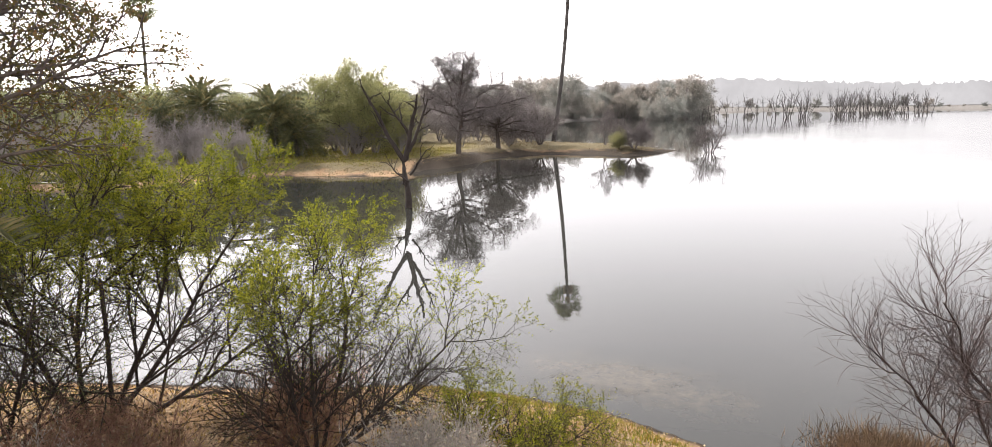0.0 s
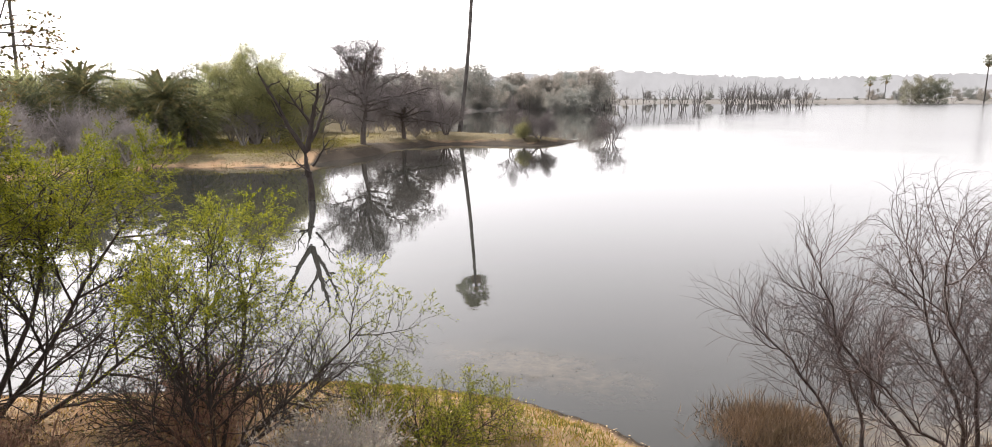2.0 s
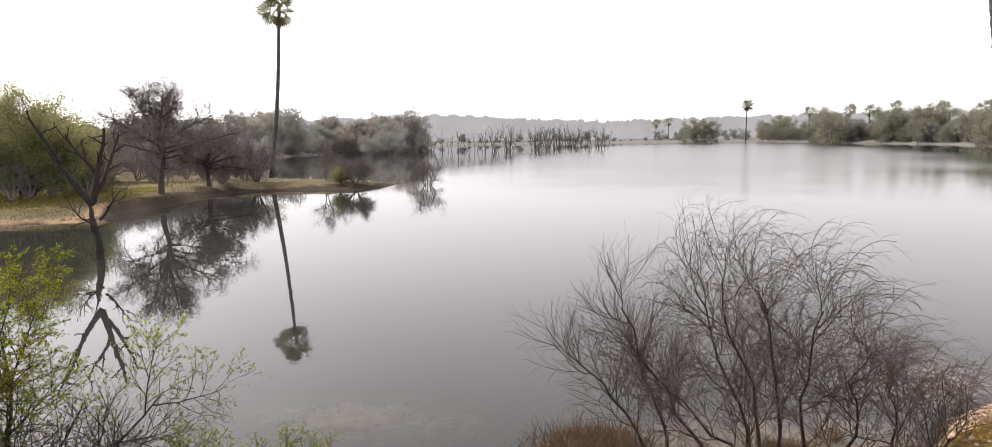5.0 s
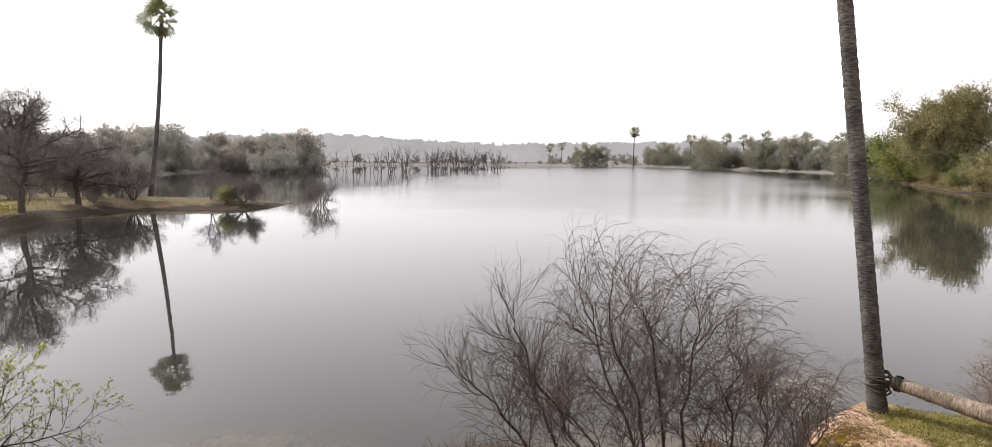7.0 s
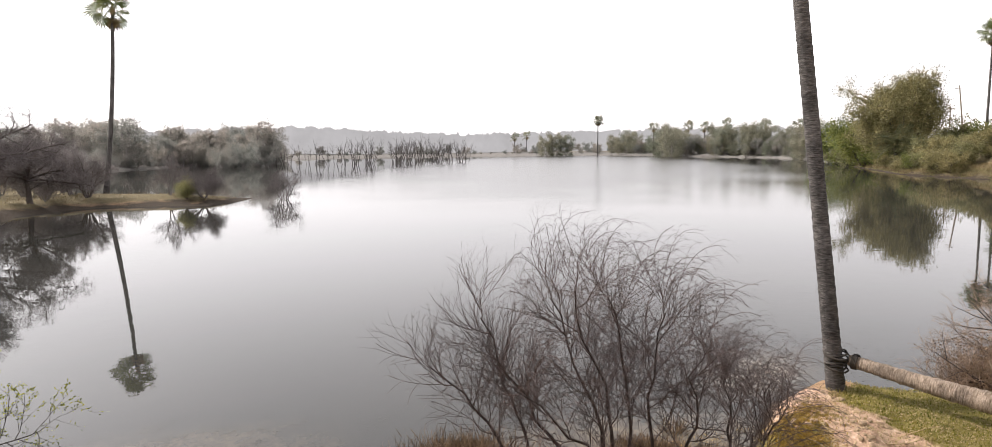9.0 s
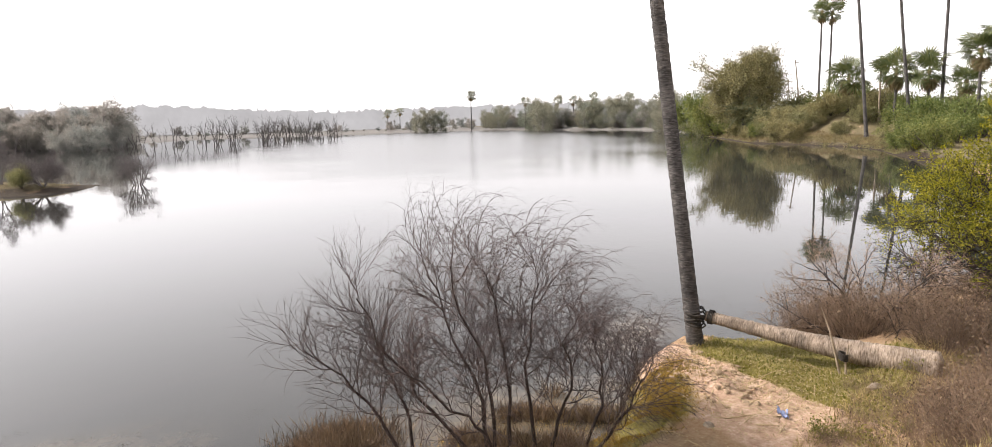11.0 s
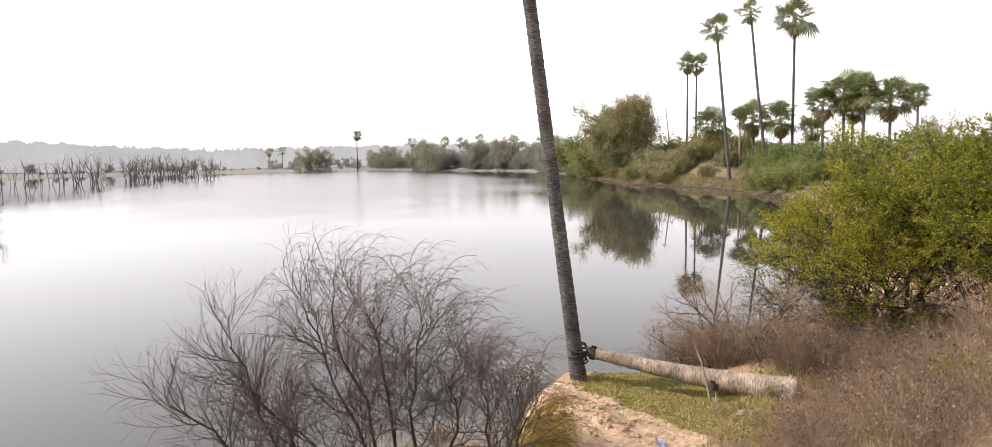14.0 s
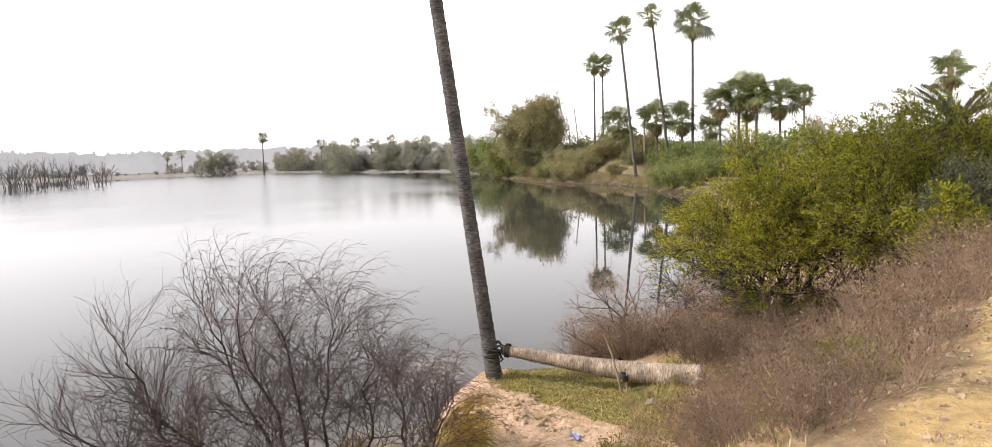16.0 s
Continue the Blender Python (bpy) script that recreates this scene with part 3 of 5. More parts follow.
FANS = [fan_blade("frond", 10 + i, M_FROND, 0.95 + 0.2 * i, 1.1 + 0.1 * i, 0.16 + 0.12 * i) for i in range(3)]
# distant fronds, with the haze in their leaf colour
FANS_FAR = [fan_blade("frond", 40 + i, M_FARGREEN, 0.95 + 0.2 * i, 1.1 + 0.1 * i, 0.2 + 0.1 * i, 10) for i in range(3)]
FANS_DEAD = [fan_blade("dead_frond", 20 + i, M_SKIRT, 0.9, 1.05, 0.5, 14) for i in range(2)]
FEATHERS = [feather_blade("frond", 30 + i, M_DATE, 2.3 + 0.3 * i, 0.9 + 0.4 * i) for i in range(3)]


def trunk_mesh(height, r, lean, rings=0, seed=0, sides=10, flare=1.35, sway=0.0, taper=0.32):
    """A palm's trunk: a tapered, slightly bowed column with ring scars."""
    rng = np.random.default_rng(seed)
    n = max(10, rings)
    f = np.linspace(0, 1, n + 1)
    P = np.stack([lean[0] * f + sway * np.sin(f * 3.1), lean[1] * f, height * f], 1)
    rad = r * (1 - taper * f) * (1 + (flare - 1) * np.exp(-f * height / 0.7))
    if rings:
        rad = rad * (1 + 0.035 * np.where(np.arange(n + 1) % 2, 1, -1) + rng.normal(size=n + 1) * 0.012)
    return mesh_of("trunk", *tubes([(P, rad)], sides), M_PALMBARK)


def fan_palm(place, height, crown=1.0, lean=(0, 0), r=0.22, seed=0, fronds=20, dead=5, label="", group="", rings=0, sway=0.0, sides=8, flare=1.35, taper=0.32, fans=FANS):
    ob = thing("fan_palm", label or "tall palmyra palm with a round crown of fan leaves", "palm tree", place, group)
    rng = np.random.default_rng(seed)
    part("trunk", trunk_mesh(height, r, lean, rings, seed, sides, flare, sway, taper), ob)
    top = Vector((lean[0] + sway * math.sin(3.1), lean[1], height - 0.1))
    bud = part("crown", mesh_of("crown", *tubes([(np.array([(0, 0, -0.5), (0, 0, -0.2), (0, 0, 0.1), (0, 0, 0.35)]) * crown, np.array([0.7 * r, 1.15 * r, 1.0 * r, 0.25 * r]))], 8), M_SKIRT), ob, "fibrous brown crown bud")
    bud.matrix_local = Matrix.Translation(top)
    for i in range(fronds):
        el = 85 - 135 * ((i + 0.5) / fronds) + rng.normal() * 8
        b = part("frond", fans[i % 3], bud)
        b.matrix_local = pose(0, 0, 0, 0, 0, i * 137.5 + rng.normal() * 12) @ pose(0, 0, 0, el, rng.normal() * 18, 0) @ Matrix.Scale(crown * rng.uniform(0.85, 1.12), 4)
    for i in range(dead):
        b = part("dead_frond", FANS_DEAD[i % 2], bud, "brown hanging dead frond")
        b.matrix_local = Matrix.Translation((0, 0, -0.35 * crown)) @ pose(0, 0, 0, 0, 0, i * 360 / dead + rng.normal() * 20) @ pose(0, 0, 0, -62 - rng.random() * 20, rng.normal() * 15, 0) @ Matrix.Scale(crown * 0.85, 4)
    return ob


def date_palm(place, height, crown=1.0, seed=0, fronds=34, label="", r=0.2):
    ob = thing("date_palm", label or "wild date palm with arching grey-green feather fronds", "palm tree", place)
    rng = np.random.default_rng(seed)
    part("trunk", trunk_mesh(height, r, (0.1, 0.05), 0, seed, 8, 1.2), ob)
    bud = part("crown", mesh_of("crown", *tubes([(np.array([(0, 0, -0.4), (0, 0, -0.1), (0, 0, 0.15), (0, 0, 0.4)]), np.array([0.9 * r, 1.3 * r, 1.1 * r, 0.3 * r]))], 8), M_SKIRT), ob, "fibrous brown crown bud")
    bud.matrix_local = Matrix.Translation((0.1, 0.05, height - 0.05))
    for i in range(fronds):
        el = 80 - 115 * ((i + 0.5) / fronds) + rng.normal() * 7
        b = part("frond", FEATHERS[i % 3], bud)
        b.matrix_local = pose(0, 0, 0, 0, 0, i * 137.5 + rng.normal() * 10) @ pose(0, 0, 0, el, rng.normal() * 15, 0) @ Matrix.Scale(crown * rng.uniform(0.85, 1.1), 4)
    return ob


def up_fan(rng, n, length, r, spread=0.6, base=0.1):
    """Stems that rise from one stool and lean apart."""
    out = []
    for i in range(n):
        a = i * 2.4 + rng.normal() * 0.4
        t = spread * math.sqrt((i + 0.5) / n)
        out.append(((base * math.cos(a), base * math.sin(a), -0.05), (t * math.cos(a), t * math.sin(a), 1.0), length * rng.uniform(0.7, 1.1), r * rng.uniform(0.7, 1.1)))
    return out


def leafy_tree(name, label, category, place, height, seed, material, count, leaf=0.22, spread=0.35, width=0.5, trunk=0.16, stems=3, bark=None, twig=None, group="", low=0.3, light=False):
    """A rounded small tree of the shore, scaled by its height."""
    rng = np.random.default_rng(seed)
    h = height
    spec = [dict(n=6, wander=0.09, lift=0.2, tip=0.4),
            dict(kids=8 + 10 * (0.3 - low), **{"from": low}, n=3, wander=0.14, angle=52, len=h * 0.42, r=trunk * 0.4, lift=0.3, tip=0.3),
            dict(kids=5, **{"from": 0.25}, n=2, wander=0.2, angle=45, len=h * 0.2, r=0.03, lift=0.1, tip=0.4)]
    if light:                                       # far off: fewer limbs
        spec[1]["kids"], spec[2]["kids"], spec[2]["n"] = 6, 3, 1
    st = up_fan(rng, stems, h * 0.72, trunk, width, 0.12)
    return woody(name, label, category, place, spec, st, seed, bark or M_BARK, twig or M_TWIG,
                 [("foliage", material, count, leaf, leaf * 0.5, spread, (1, 2))], group, single=False, sides=(6, 3, 3))


def bare_tree(name, label, place, height, seed, width=0.5, trunk=0.16, stems=3, bark=None, twig=None, dense=1.0, category="tree", group="", droop=0.1, spray=1300):
    rng = np.random.default_rng(seed)
    h = height
    spec = [dict(n=6, wander=0.11, lift=0.2, tip=0.4),
            dict(kids=8, **{"from": 0.3}, n=6, wander=0.16, angle=50, len=h * 0.42, r=trunk * 0.4, lift=0.2, tip=0.3),
            dict(kids=9 * dense, **{"from": 0.15}, n=4, wander=0.2, angle=45, len=h * 0.19, r=0.03, lift=droop, tip=0.4),
            dict(kids=7 * dense, **{"from": 0.1}, n=2, wander=0.22, angle=42, len=h * 0.085, r=0.016, lift=0.0, tip=0.5)]
    return woody(name, label, category, place, spec, up_fan(rng, stems, h * 0.7, trunk, width, 0.1), seed, bark or M_BARK, twig or M_TWIG, [("twig_spray", twig or M_TWIG, spray, h * 0.055, 0.014 if h < 5 else 0.02, 0.12, (1, 2, 3))] if spray else None, group, single=False, sides=(6, 4, 3))


def dead_tree(place, height, seed, group="", width=0.45, stems=3, label="dead leafless tree standing in the lake water", trunk=0.12, kids=6, single=False):
    rng = np.random.default_rng(seed)
    spec = [dict(n=6, wander=0.14, lift=0.4, tip=0.35),
            dict(kids=kids, **{"from": 0.4}, n=4, wander=0.2, angle=42, len=height * 0.33, r=trunk * 0.45, lift=0.5, tip=0.3),
            dict(kids=3, **{"from": 0.3}, n=3, wander=0.2, angle=40, len=height * 0.1, r=0.03, lift=0.3, tip=0.4)]
    return woody("dead_tree", label, "dead tree", place, spec, up_fan(rng, stems, height * 0.85, trunk, 0.75 * width, 0.5), seed, M_BLEACHED, M_BLEACHED, None, group, single=single, sides=(5, 4, 3))


def strew(proto, rng, places, smin=0.8, smax=1.2, sink=0.05):
    """Copies of a plant at (x, y) places, turned and scaled by chance, standing on the ground."""
    for x, y in places:
        s = rng.uniform(smin, smax)
        copy_thing(proto, pose(x, y, max(ground_at(x, y), -0.1) - sink, 0, 0, rng.uniform(0, 360)) @ Matrix.Scale(s, 4))


def on_ground(az, dist, sink=0.05):
    x, y, _ = bearing(az, dist)
    return (x, y, ground_at(x, y) - sink)


# ---- the palm on the point, its tie and the fallen log ----
PALM = bearing(61.4, 12.6, 0.42)
near_palm = fan_palm(PALM, 14.5, 1.25, (-0.84, 1.53), 0.137, 3, 22, 6, "ringed grey palmyra trunk leaning slightly beside the water", rings=170, sides=20, flare=1.18, taper=0.34)


def log_and_ties():
    a = np.array((PALM[0] + 0.05, PALM[1] - 0.16, 1.06))
    b = np.array(bearing(78.6, 11.95, 0.76))
    rng = np.random.default_rng(5)
    n = 60
    f = np.linspace(0, 1, n + 1)
    long = float(np.linalg.norm(b - a))
    P = np.stack([-0.05 * np.sin(f * math.pi), 0 * f, long * f], 1)
    rad = 0.098 + 0.15 * f ** 1.3 + 0.004 * np.where(np.arange(n + 1) % 2, 1, -1) + rng.normal(size=n + 1) * 0.004
    rad[-1] *= 0.55
    ob = thing("fallen_log", "pale weathered palm log lashed to the palm trunk", "log")
    body = part("log_body", mesh_of("log_body", *tubes([(P, rad)], 18), M_LOG), ob)
    body.matrix_local = Matrix.Translation(a) @ Vector(b - a).to_track_quat("Z", "X").to_matrix().to_4x4()
    tie = thing("rope_tie", "dark rope wound round palm trunk and log", "rope")
    lines = []
    for i in range(9):
        t = np.linspace(0, 2 * math.pi, 22)
        rr = 0.165 + 0.014 * rng.normal()
        c = np.array((PALM[0] - 0.04, PALM[1], 1.04 + 0.03 * (i - 4)))
        q = np.stack([c[0] + rr * np.cos(t), c[1] + rr * np.sin(t), c[2] + 0.035 * np.sin(t + i) + rng.normal(size=22) * 0.006], 1)
        lines.append((q, np.full(22, 0.015)))
    for i in range(4):
        t = np.linspace(0, 2 * math.pi, 16)
        d = unit(b - a)
        s1 = unit(np.cross(d, (0, 0, 1)))
        s2 = np.cross(s1, d)
        c = a + d * (0.06 + 0.022 * i)
        q = c + 0.118 * (np.cos(t)[:, None] * s1 + np.sin(t)[:, None] * s2)
        lines.append((q, np.full(16, 0.014)))
    for ln in lines:
        part("coil", mesh_of("coil", *tubes([ln], 5), M_ROPE), tie)
    # forked stakes that hold the log
    st = np.array(bearing(72.2, 11.75, 0.35))
    rt = np.array((math.cos(radians(72)), -math.sin(radians(72)), 0.0))
    stake = thing("stake", "bare forked wooden stake propping the fallen log", "stake")
    part("long_prong", mesh_of("long_prong", *tubes([(np.array([st, st + 0.45 * np.array((0, 0, 1)) - rt * 0.1, st + (0, 0, 0.85) - rt * 0.2, st + (0, 0, 1.22) - rt * 0.34]), np.array([0.024, 0.021, 0.017, 0.006]))], 6), M_STAKE), stake)
    part("short_prong", mesh_of("short_prong", *tubes([(np.array([st + rt * 0.05, st + (0, 0, 0.4) + rt * 0.04, st + (0, 0, 0.68) + rt * 0.07]), np.array([0.022, 0.018, 0.008]))], 6), M_STAKE), stake)
    lines = []
    for i in range(4):
        t = np.linspace(0, 2 * math.pi, 14)
        q = np.stack([st[0] + 0.06 * np.cos(t), st[1] + 0.06 * np.sin(t), st[2] + 0.42 + 0.03 * i + 0.02 * np.sin(t)], 1)
        lines.append((q, np.full(14, 0.014)))
    for ln in lines:
        part("lashing", mesh_of("lashing", *tubes([ln], 4), M_ROPE), stake, "dark rope lashing")


log_and_ties()

# ---- the bare bush in the shallows ----
def towards(az, right, away, up):
    """A direction by its share to the right, away and up, seen along a bearing."""
    s, c = math.sin(radians(az)), math.cos(radians(az))
    return (c * right + s * away, -s * right + c * away, up)


def bare_bush():
    """Slender stems from one stool, with long wands that the wind has bent over to one side."""
    az = 45.6
    place = (*bearing(az, 9.0)[:2], -0.05)
    ob = thing("bare_bush", "leafless grey bush with arching tangled twigs in the shallows", "bush", place)
    r2 = np.random.default_rng(41)
    out = [[], [], [], []]
    # each stem: foot and top across the view, height, depth of the top, bend
    for foot, top, h, away, bow in [(-1.45, -2.6, 1.7, -0.1, 0.1), (-1.3, -1.95, 1.75, 0.5, 0.1), (-0.45, -1.95, 2.3, 0.1, -0.2), (-0.3, -1.1, 2.6, 0.3, 0.15),
                                    (-0.2, -0.75, 2.85, -0.3, 0.15), (0.0, -0.3, 2.75, 0.2, 0.12), (0.4, 0.4, 2.5, 0.0, -0.12), (0.5, 0.85, 2.05, -0.4, 0.12),
                                    (0.95, 1.3, 1.75, 0.3, 0.2), (1.0, 1.75, 1.3, -0.2, 0.2), (-0.1, -1.3, 1.6, -0.7, 0.1)]:
        calm = top < -1.3                            # the windward side stands straighter
        wind = towards(az, 0.25 if calm else 1.0, 0, 0.0 if calm else -1.9)
        spec = [dict(),
                dict(kids=9, **{"from": 0.3}, n=7, wander=0.14, angle=48, len=0.95, r=0.010, lift=0.9, tip=0.45, arch=tuple(0.12 * v for v in wind)),
                dict(kids=6.5 if calm else 9, **{"from": 0.12}, n=9, wander=0.055, angle=38, len=0.75 if calm else 1.1, r=0.0054, lift=0.6, tip=0.55, arch=tuple(1.25 * v for v in wind), curl=0.35, shrink=0.3),
                dict(kids=7.5, **{"from": 0.1}, n=6, wander=0.07, angle=34, len=0.52, r=0.0035, lift=0.1, tip=0.6, arch=tuple(1.3 * v for v in wind), curl=0.5)]
        f = np.linspace(0, 1, 10)
        side = foot + (top - foot) * f ** 1.25 + bow * np.sin(f * 3.1)
        depth = away * f
        pts = np.array([towards(az, a, b, 0) for a, b in zip(side, depth)]) + r2.normal(size=(10, 3)) * 0.06 * f[:, None]
        pts[:, 2] += h * f
        out[0].append((pts, 0.03 * np.linspace(1, 0.3, 10)))
        sprout(r2, pts, 0.03, spec, 0, out)
    for ln in out[0]:
        part("stem", mesh_of("stem", *tubes([ln], 6), M_DARKBARK), ob)
    for ln in out[1]:
        part("branch", mesh_of("branch", *tubes([ln], 4), M_BUSHTWIG), ob)
    part("twig_work", mesh_of("twig_work", *tubes(out[2] + out[3], 3), M_BUSHTWIG), ob, kind="stuff")


bare_bush()

# ---- green feathery bushes on the near bank ----
FEATHERY = [dict(n=8, wander=0.07, lift=0.2, tip=0.3),
            dict(kids=11, **{"from": 0.12}, n=7, wander=0.10, angle=50, len=1.25, r=0.016, lift=0.25, tip=0.3),
            dict(kids=9, **{"from": 0.1}, n=5, wander=0.12, angle=42, len=0.6, r=0.0075, lift=0.1, tip=0.45),
            dict(kids=6, **{"from": 0.1}, n=3, wander=0.14, angle=45, len=0.3, r=0.0042, lift=0.0, tip=0.5)]


def feathery_bush(label, place, az, size, stems, seed, count, material=None, leaf=0.055, levels=(2, 3), clear=0.0, old=0):
    st = []
    for b, r, aw, up, length in stems:
        o = towards(az, b, 0, 0)
        st.append(((o[0], o[1], -0.1), towards(az, r, aw, up), length * size, 0.028 * size))
    spec = [dict(s) for s in FEATHERY]
    for s in spec[1:]:
        s["len"] *= size
        s["r"] *= max(1.0, size)
    # a second, darker set of leaves also covers the bare lower part
    return woody("feathery_bush", label, "bush", place, spec, st, seed, M_DARKBARK, M_DARKBARK,
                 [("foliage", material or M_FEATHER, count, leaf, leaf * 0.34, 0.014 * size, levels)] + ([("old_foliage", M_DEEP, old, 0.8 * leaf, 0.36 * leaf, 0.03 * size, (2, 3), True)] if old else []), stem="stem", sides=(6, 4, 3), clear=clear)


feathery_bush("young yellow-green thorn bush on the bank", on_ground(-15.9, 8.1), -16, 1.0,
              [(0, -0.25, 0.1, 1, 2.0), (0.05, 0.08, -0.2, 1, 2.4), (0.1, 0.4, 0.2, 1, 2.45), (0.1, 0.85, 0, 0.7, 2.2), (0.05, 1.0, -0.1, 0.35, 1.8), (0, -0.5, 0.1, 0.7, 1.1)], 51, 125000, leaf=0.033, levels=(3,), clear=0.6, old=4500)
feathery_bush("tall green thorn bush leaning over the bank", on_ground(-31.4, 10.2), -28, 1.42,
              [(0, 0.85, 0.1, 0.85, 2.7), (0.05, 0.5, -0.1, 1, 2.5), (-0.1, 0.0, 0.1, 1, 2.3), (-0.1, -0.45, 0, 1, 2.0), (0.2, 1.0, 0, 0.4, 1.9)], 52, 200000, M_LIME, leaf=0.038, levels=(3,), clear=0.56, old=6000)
feathery_bush("grey-green twiggy bush at the water's edge", on_ground(-37.5, 9.4), -36, 1.0,
              [(0, -0.3, 0, 1, 2.2), (0, 0.2, 0, 1, 2.2), (0, 0.6, 0, 0.8, 1.8), (0, -0.6, 0, 0.8, 1.8)], 53, 5000, M_OLIVE, leaf=0.045, clear=0.4, old=3000)
feathery_bush("yellow-green sapling on the bank", on_ground(-4.3, 7.9), -4, 0.48,
              [(0, 0.3, 0, 1, 2.0)], 54, 5500, leaf=0.03, levels=(2, 3))
feathery_bush("low spreading yellow-green shrub", on_ground(1.5, 7.6), 1, 0.5,
              [(0, 0.9, 0, 0.22, 2.4), (0, 0.5, 0.2, 0.3, 2.0), (0, -0.6, 0, 0.3, 1.8), (0, 0.2, -0.4, 0.3, 1.6), (0, 1, 0.3, 0.12, 2.4), (0, -0.2, 0.6, 0.3, 1.6)], 55, 17000, leaf=0.03, levels=(1, 2, 3))
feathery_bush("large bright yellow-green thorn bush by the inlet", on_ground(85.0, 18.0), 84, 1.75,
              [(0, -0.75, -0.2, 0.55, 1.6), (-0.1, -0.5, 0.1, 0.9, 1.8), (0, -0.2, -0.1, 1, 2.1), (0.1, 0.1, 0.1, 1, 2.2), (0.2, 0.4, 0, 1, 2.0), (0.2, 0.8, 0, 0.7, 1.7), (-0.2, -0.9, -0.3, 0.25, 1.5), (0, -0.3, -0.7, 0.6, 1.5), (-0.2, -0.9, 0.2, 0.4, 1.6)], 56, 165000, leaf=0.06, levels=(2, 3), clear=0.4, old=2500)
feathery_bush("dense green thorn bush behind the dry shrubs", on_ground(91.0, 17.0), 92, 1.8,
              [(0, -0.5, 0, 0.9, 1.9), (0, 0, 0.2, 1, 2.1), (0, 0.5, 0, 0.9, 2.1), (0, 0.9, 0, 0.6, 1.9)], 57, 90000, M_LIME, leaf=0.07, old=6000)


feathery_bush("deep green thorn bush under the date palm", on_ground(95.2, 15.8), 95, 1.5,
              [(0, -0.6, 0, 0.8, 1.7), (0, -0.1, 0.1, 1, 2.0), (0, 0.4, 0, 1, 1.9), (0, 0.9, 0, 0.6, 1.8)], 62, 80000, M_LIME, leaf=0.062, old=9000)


def overhanging_tree():
    az = -50.5
    spec = [dict(n=8, wander=0.06, lift=0.1, tip=0.45),
            dict(kids=11, **{"from": 0.6}, n=8, wander=0.10, angle=58, len=3.3, r=0.035, lift=0.05, tip=0.3, lean=towards(az, 0.75, -0.1, -0.1)),
            dict(kids=9, **{"from": 0.15}, n=6, wander=0.14, angle=45, len=1.4, r=0.016, lift=-0.1, tip=0.4),
            dict(kids=6, **{"from": 0.1}, n=4, wander=0.16, angle=42, len=0.5, r=0.006, lift=-0.2, tip=0.5)]
    st = [((0, 0, -0.1), towards(az, 0.15, 0, 1), 7.0, 0.14), ((0.1, 0, -0.1), towards(az, 0.4, 0.2, 1), 6.0, 0.11)]
    woody("overhanging_tree", "thorn tree with sparse small reddish-olive leaves hanging over the bank", "tree", on_ground(az, 9.6), spec, st, 61, M_BARK, M_TWIG,
          [("foliage", M_OLIVE, 46000, 0.05, 0.026, 0.03, (2, 3))], sides=(8, 5, 3), clear=0.5)


overhanging_tree()
date_palm(on_ground(-41, 10.5), 2.4, 0.8, 71, 28, "small dark date palm on the near bank")
post = thing("wooden_post", "dark broken wooden post among the bushes", "post", on_ground(-30.3, 10.0))
part("post_shaft", mesh_of("post_shaft", *tubes([(np.array([(0, 0, -0.1), (0.01, 0, 0.7), (0.03, 0.01, 1.3), (0.03, 0.01, 2.0), (0.02, 0.01, 2.1)]), np.array([0.034, 0.03, 0.028, 0.027, 0.012]))], 8), M_DARKBARK), post)

stump = thing("cut_post", "short cut wooden post below the bund", "post", on_ground(41.8, 7.3))
part("post_shaft", mesh_of("post_shaft", *tubes([(np.array([(0, 0, -0.1), (0, 0, 0.3), (0.005, 0, 0.97 - ground_at(*bearing(41.8, 7.3)[:2]))]), np.array([0.032, 0.029, 0.027]))], 4), M_STAKE), stump)

# ---- dry shrubs, grass and litter on the bund ----
SHRUB = [dict(n=3, wander=0.1, lift=0.2, tip=0.4),
         dict(kids=4.5, **{"from": 0.2}, n=2, wander=0.15, angle=44, len=0.4, r=0.0068, lift=0.3, tip=0.55),
         dict(kids=4, **{"from": 0.15}, n=1, wander=0.2, angle=48, len=0.18, r=0.0052, lift=0.1, tip=0.6)]


def dry_shrub(name, label, place, seed, bark, size=1.0, n=14, group="", seeds=170, tuft=None):
    rng = np.random.default_rng(seed)
    spec = [dict(s) for s in SHRUB]
    for s in spec[1:]:
        s["len"] *= size
    return woody(name, label, "shrub", place, spec, up_fan(rng, n, 0.85 * size, 0.006, 0.75, 0.12 * size), seed, bark, bark,
                 [("seed_head", tuft or M_SEED, seeds, 0.045, 0.02, 0.02, (1, 2))], group, single=None, sides=(3, 3, 3))


rng = np.random.default_rng(9)
brown = dry_shrub("dry_shrub", "dry brown twiggy shrub on the bund slope", on_ground(84, 11), 81, M_DRY, group="dry shrubs on the bund")
brown2 = dry_shrub("dry_shrub", "dry brown twiggy shrub on the bund slope", on_ground(88, 12), 82, M_DRY, 1.1, 19, "dry shrubs on the bund")
red = dry_shrub("dry_shrub", "dry reddish shrub at the foot of the bund", on_ground(-28, 7.0), 83, M_RED, 0.9, 17, "dry shrubs below the bushes")
pale = dry_shrub("dry_shrub", "pale grey dried shrub", on_ground(-6.5, 6.5), 84, M_PALE, 0.9, 22, "pale shrubs", 220, M_PALEHEAD)
pl = []
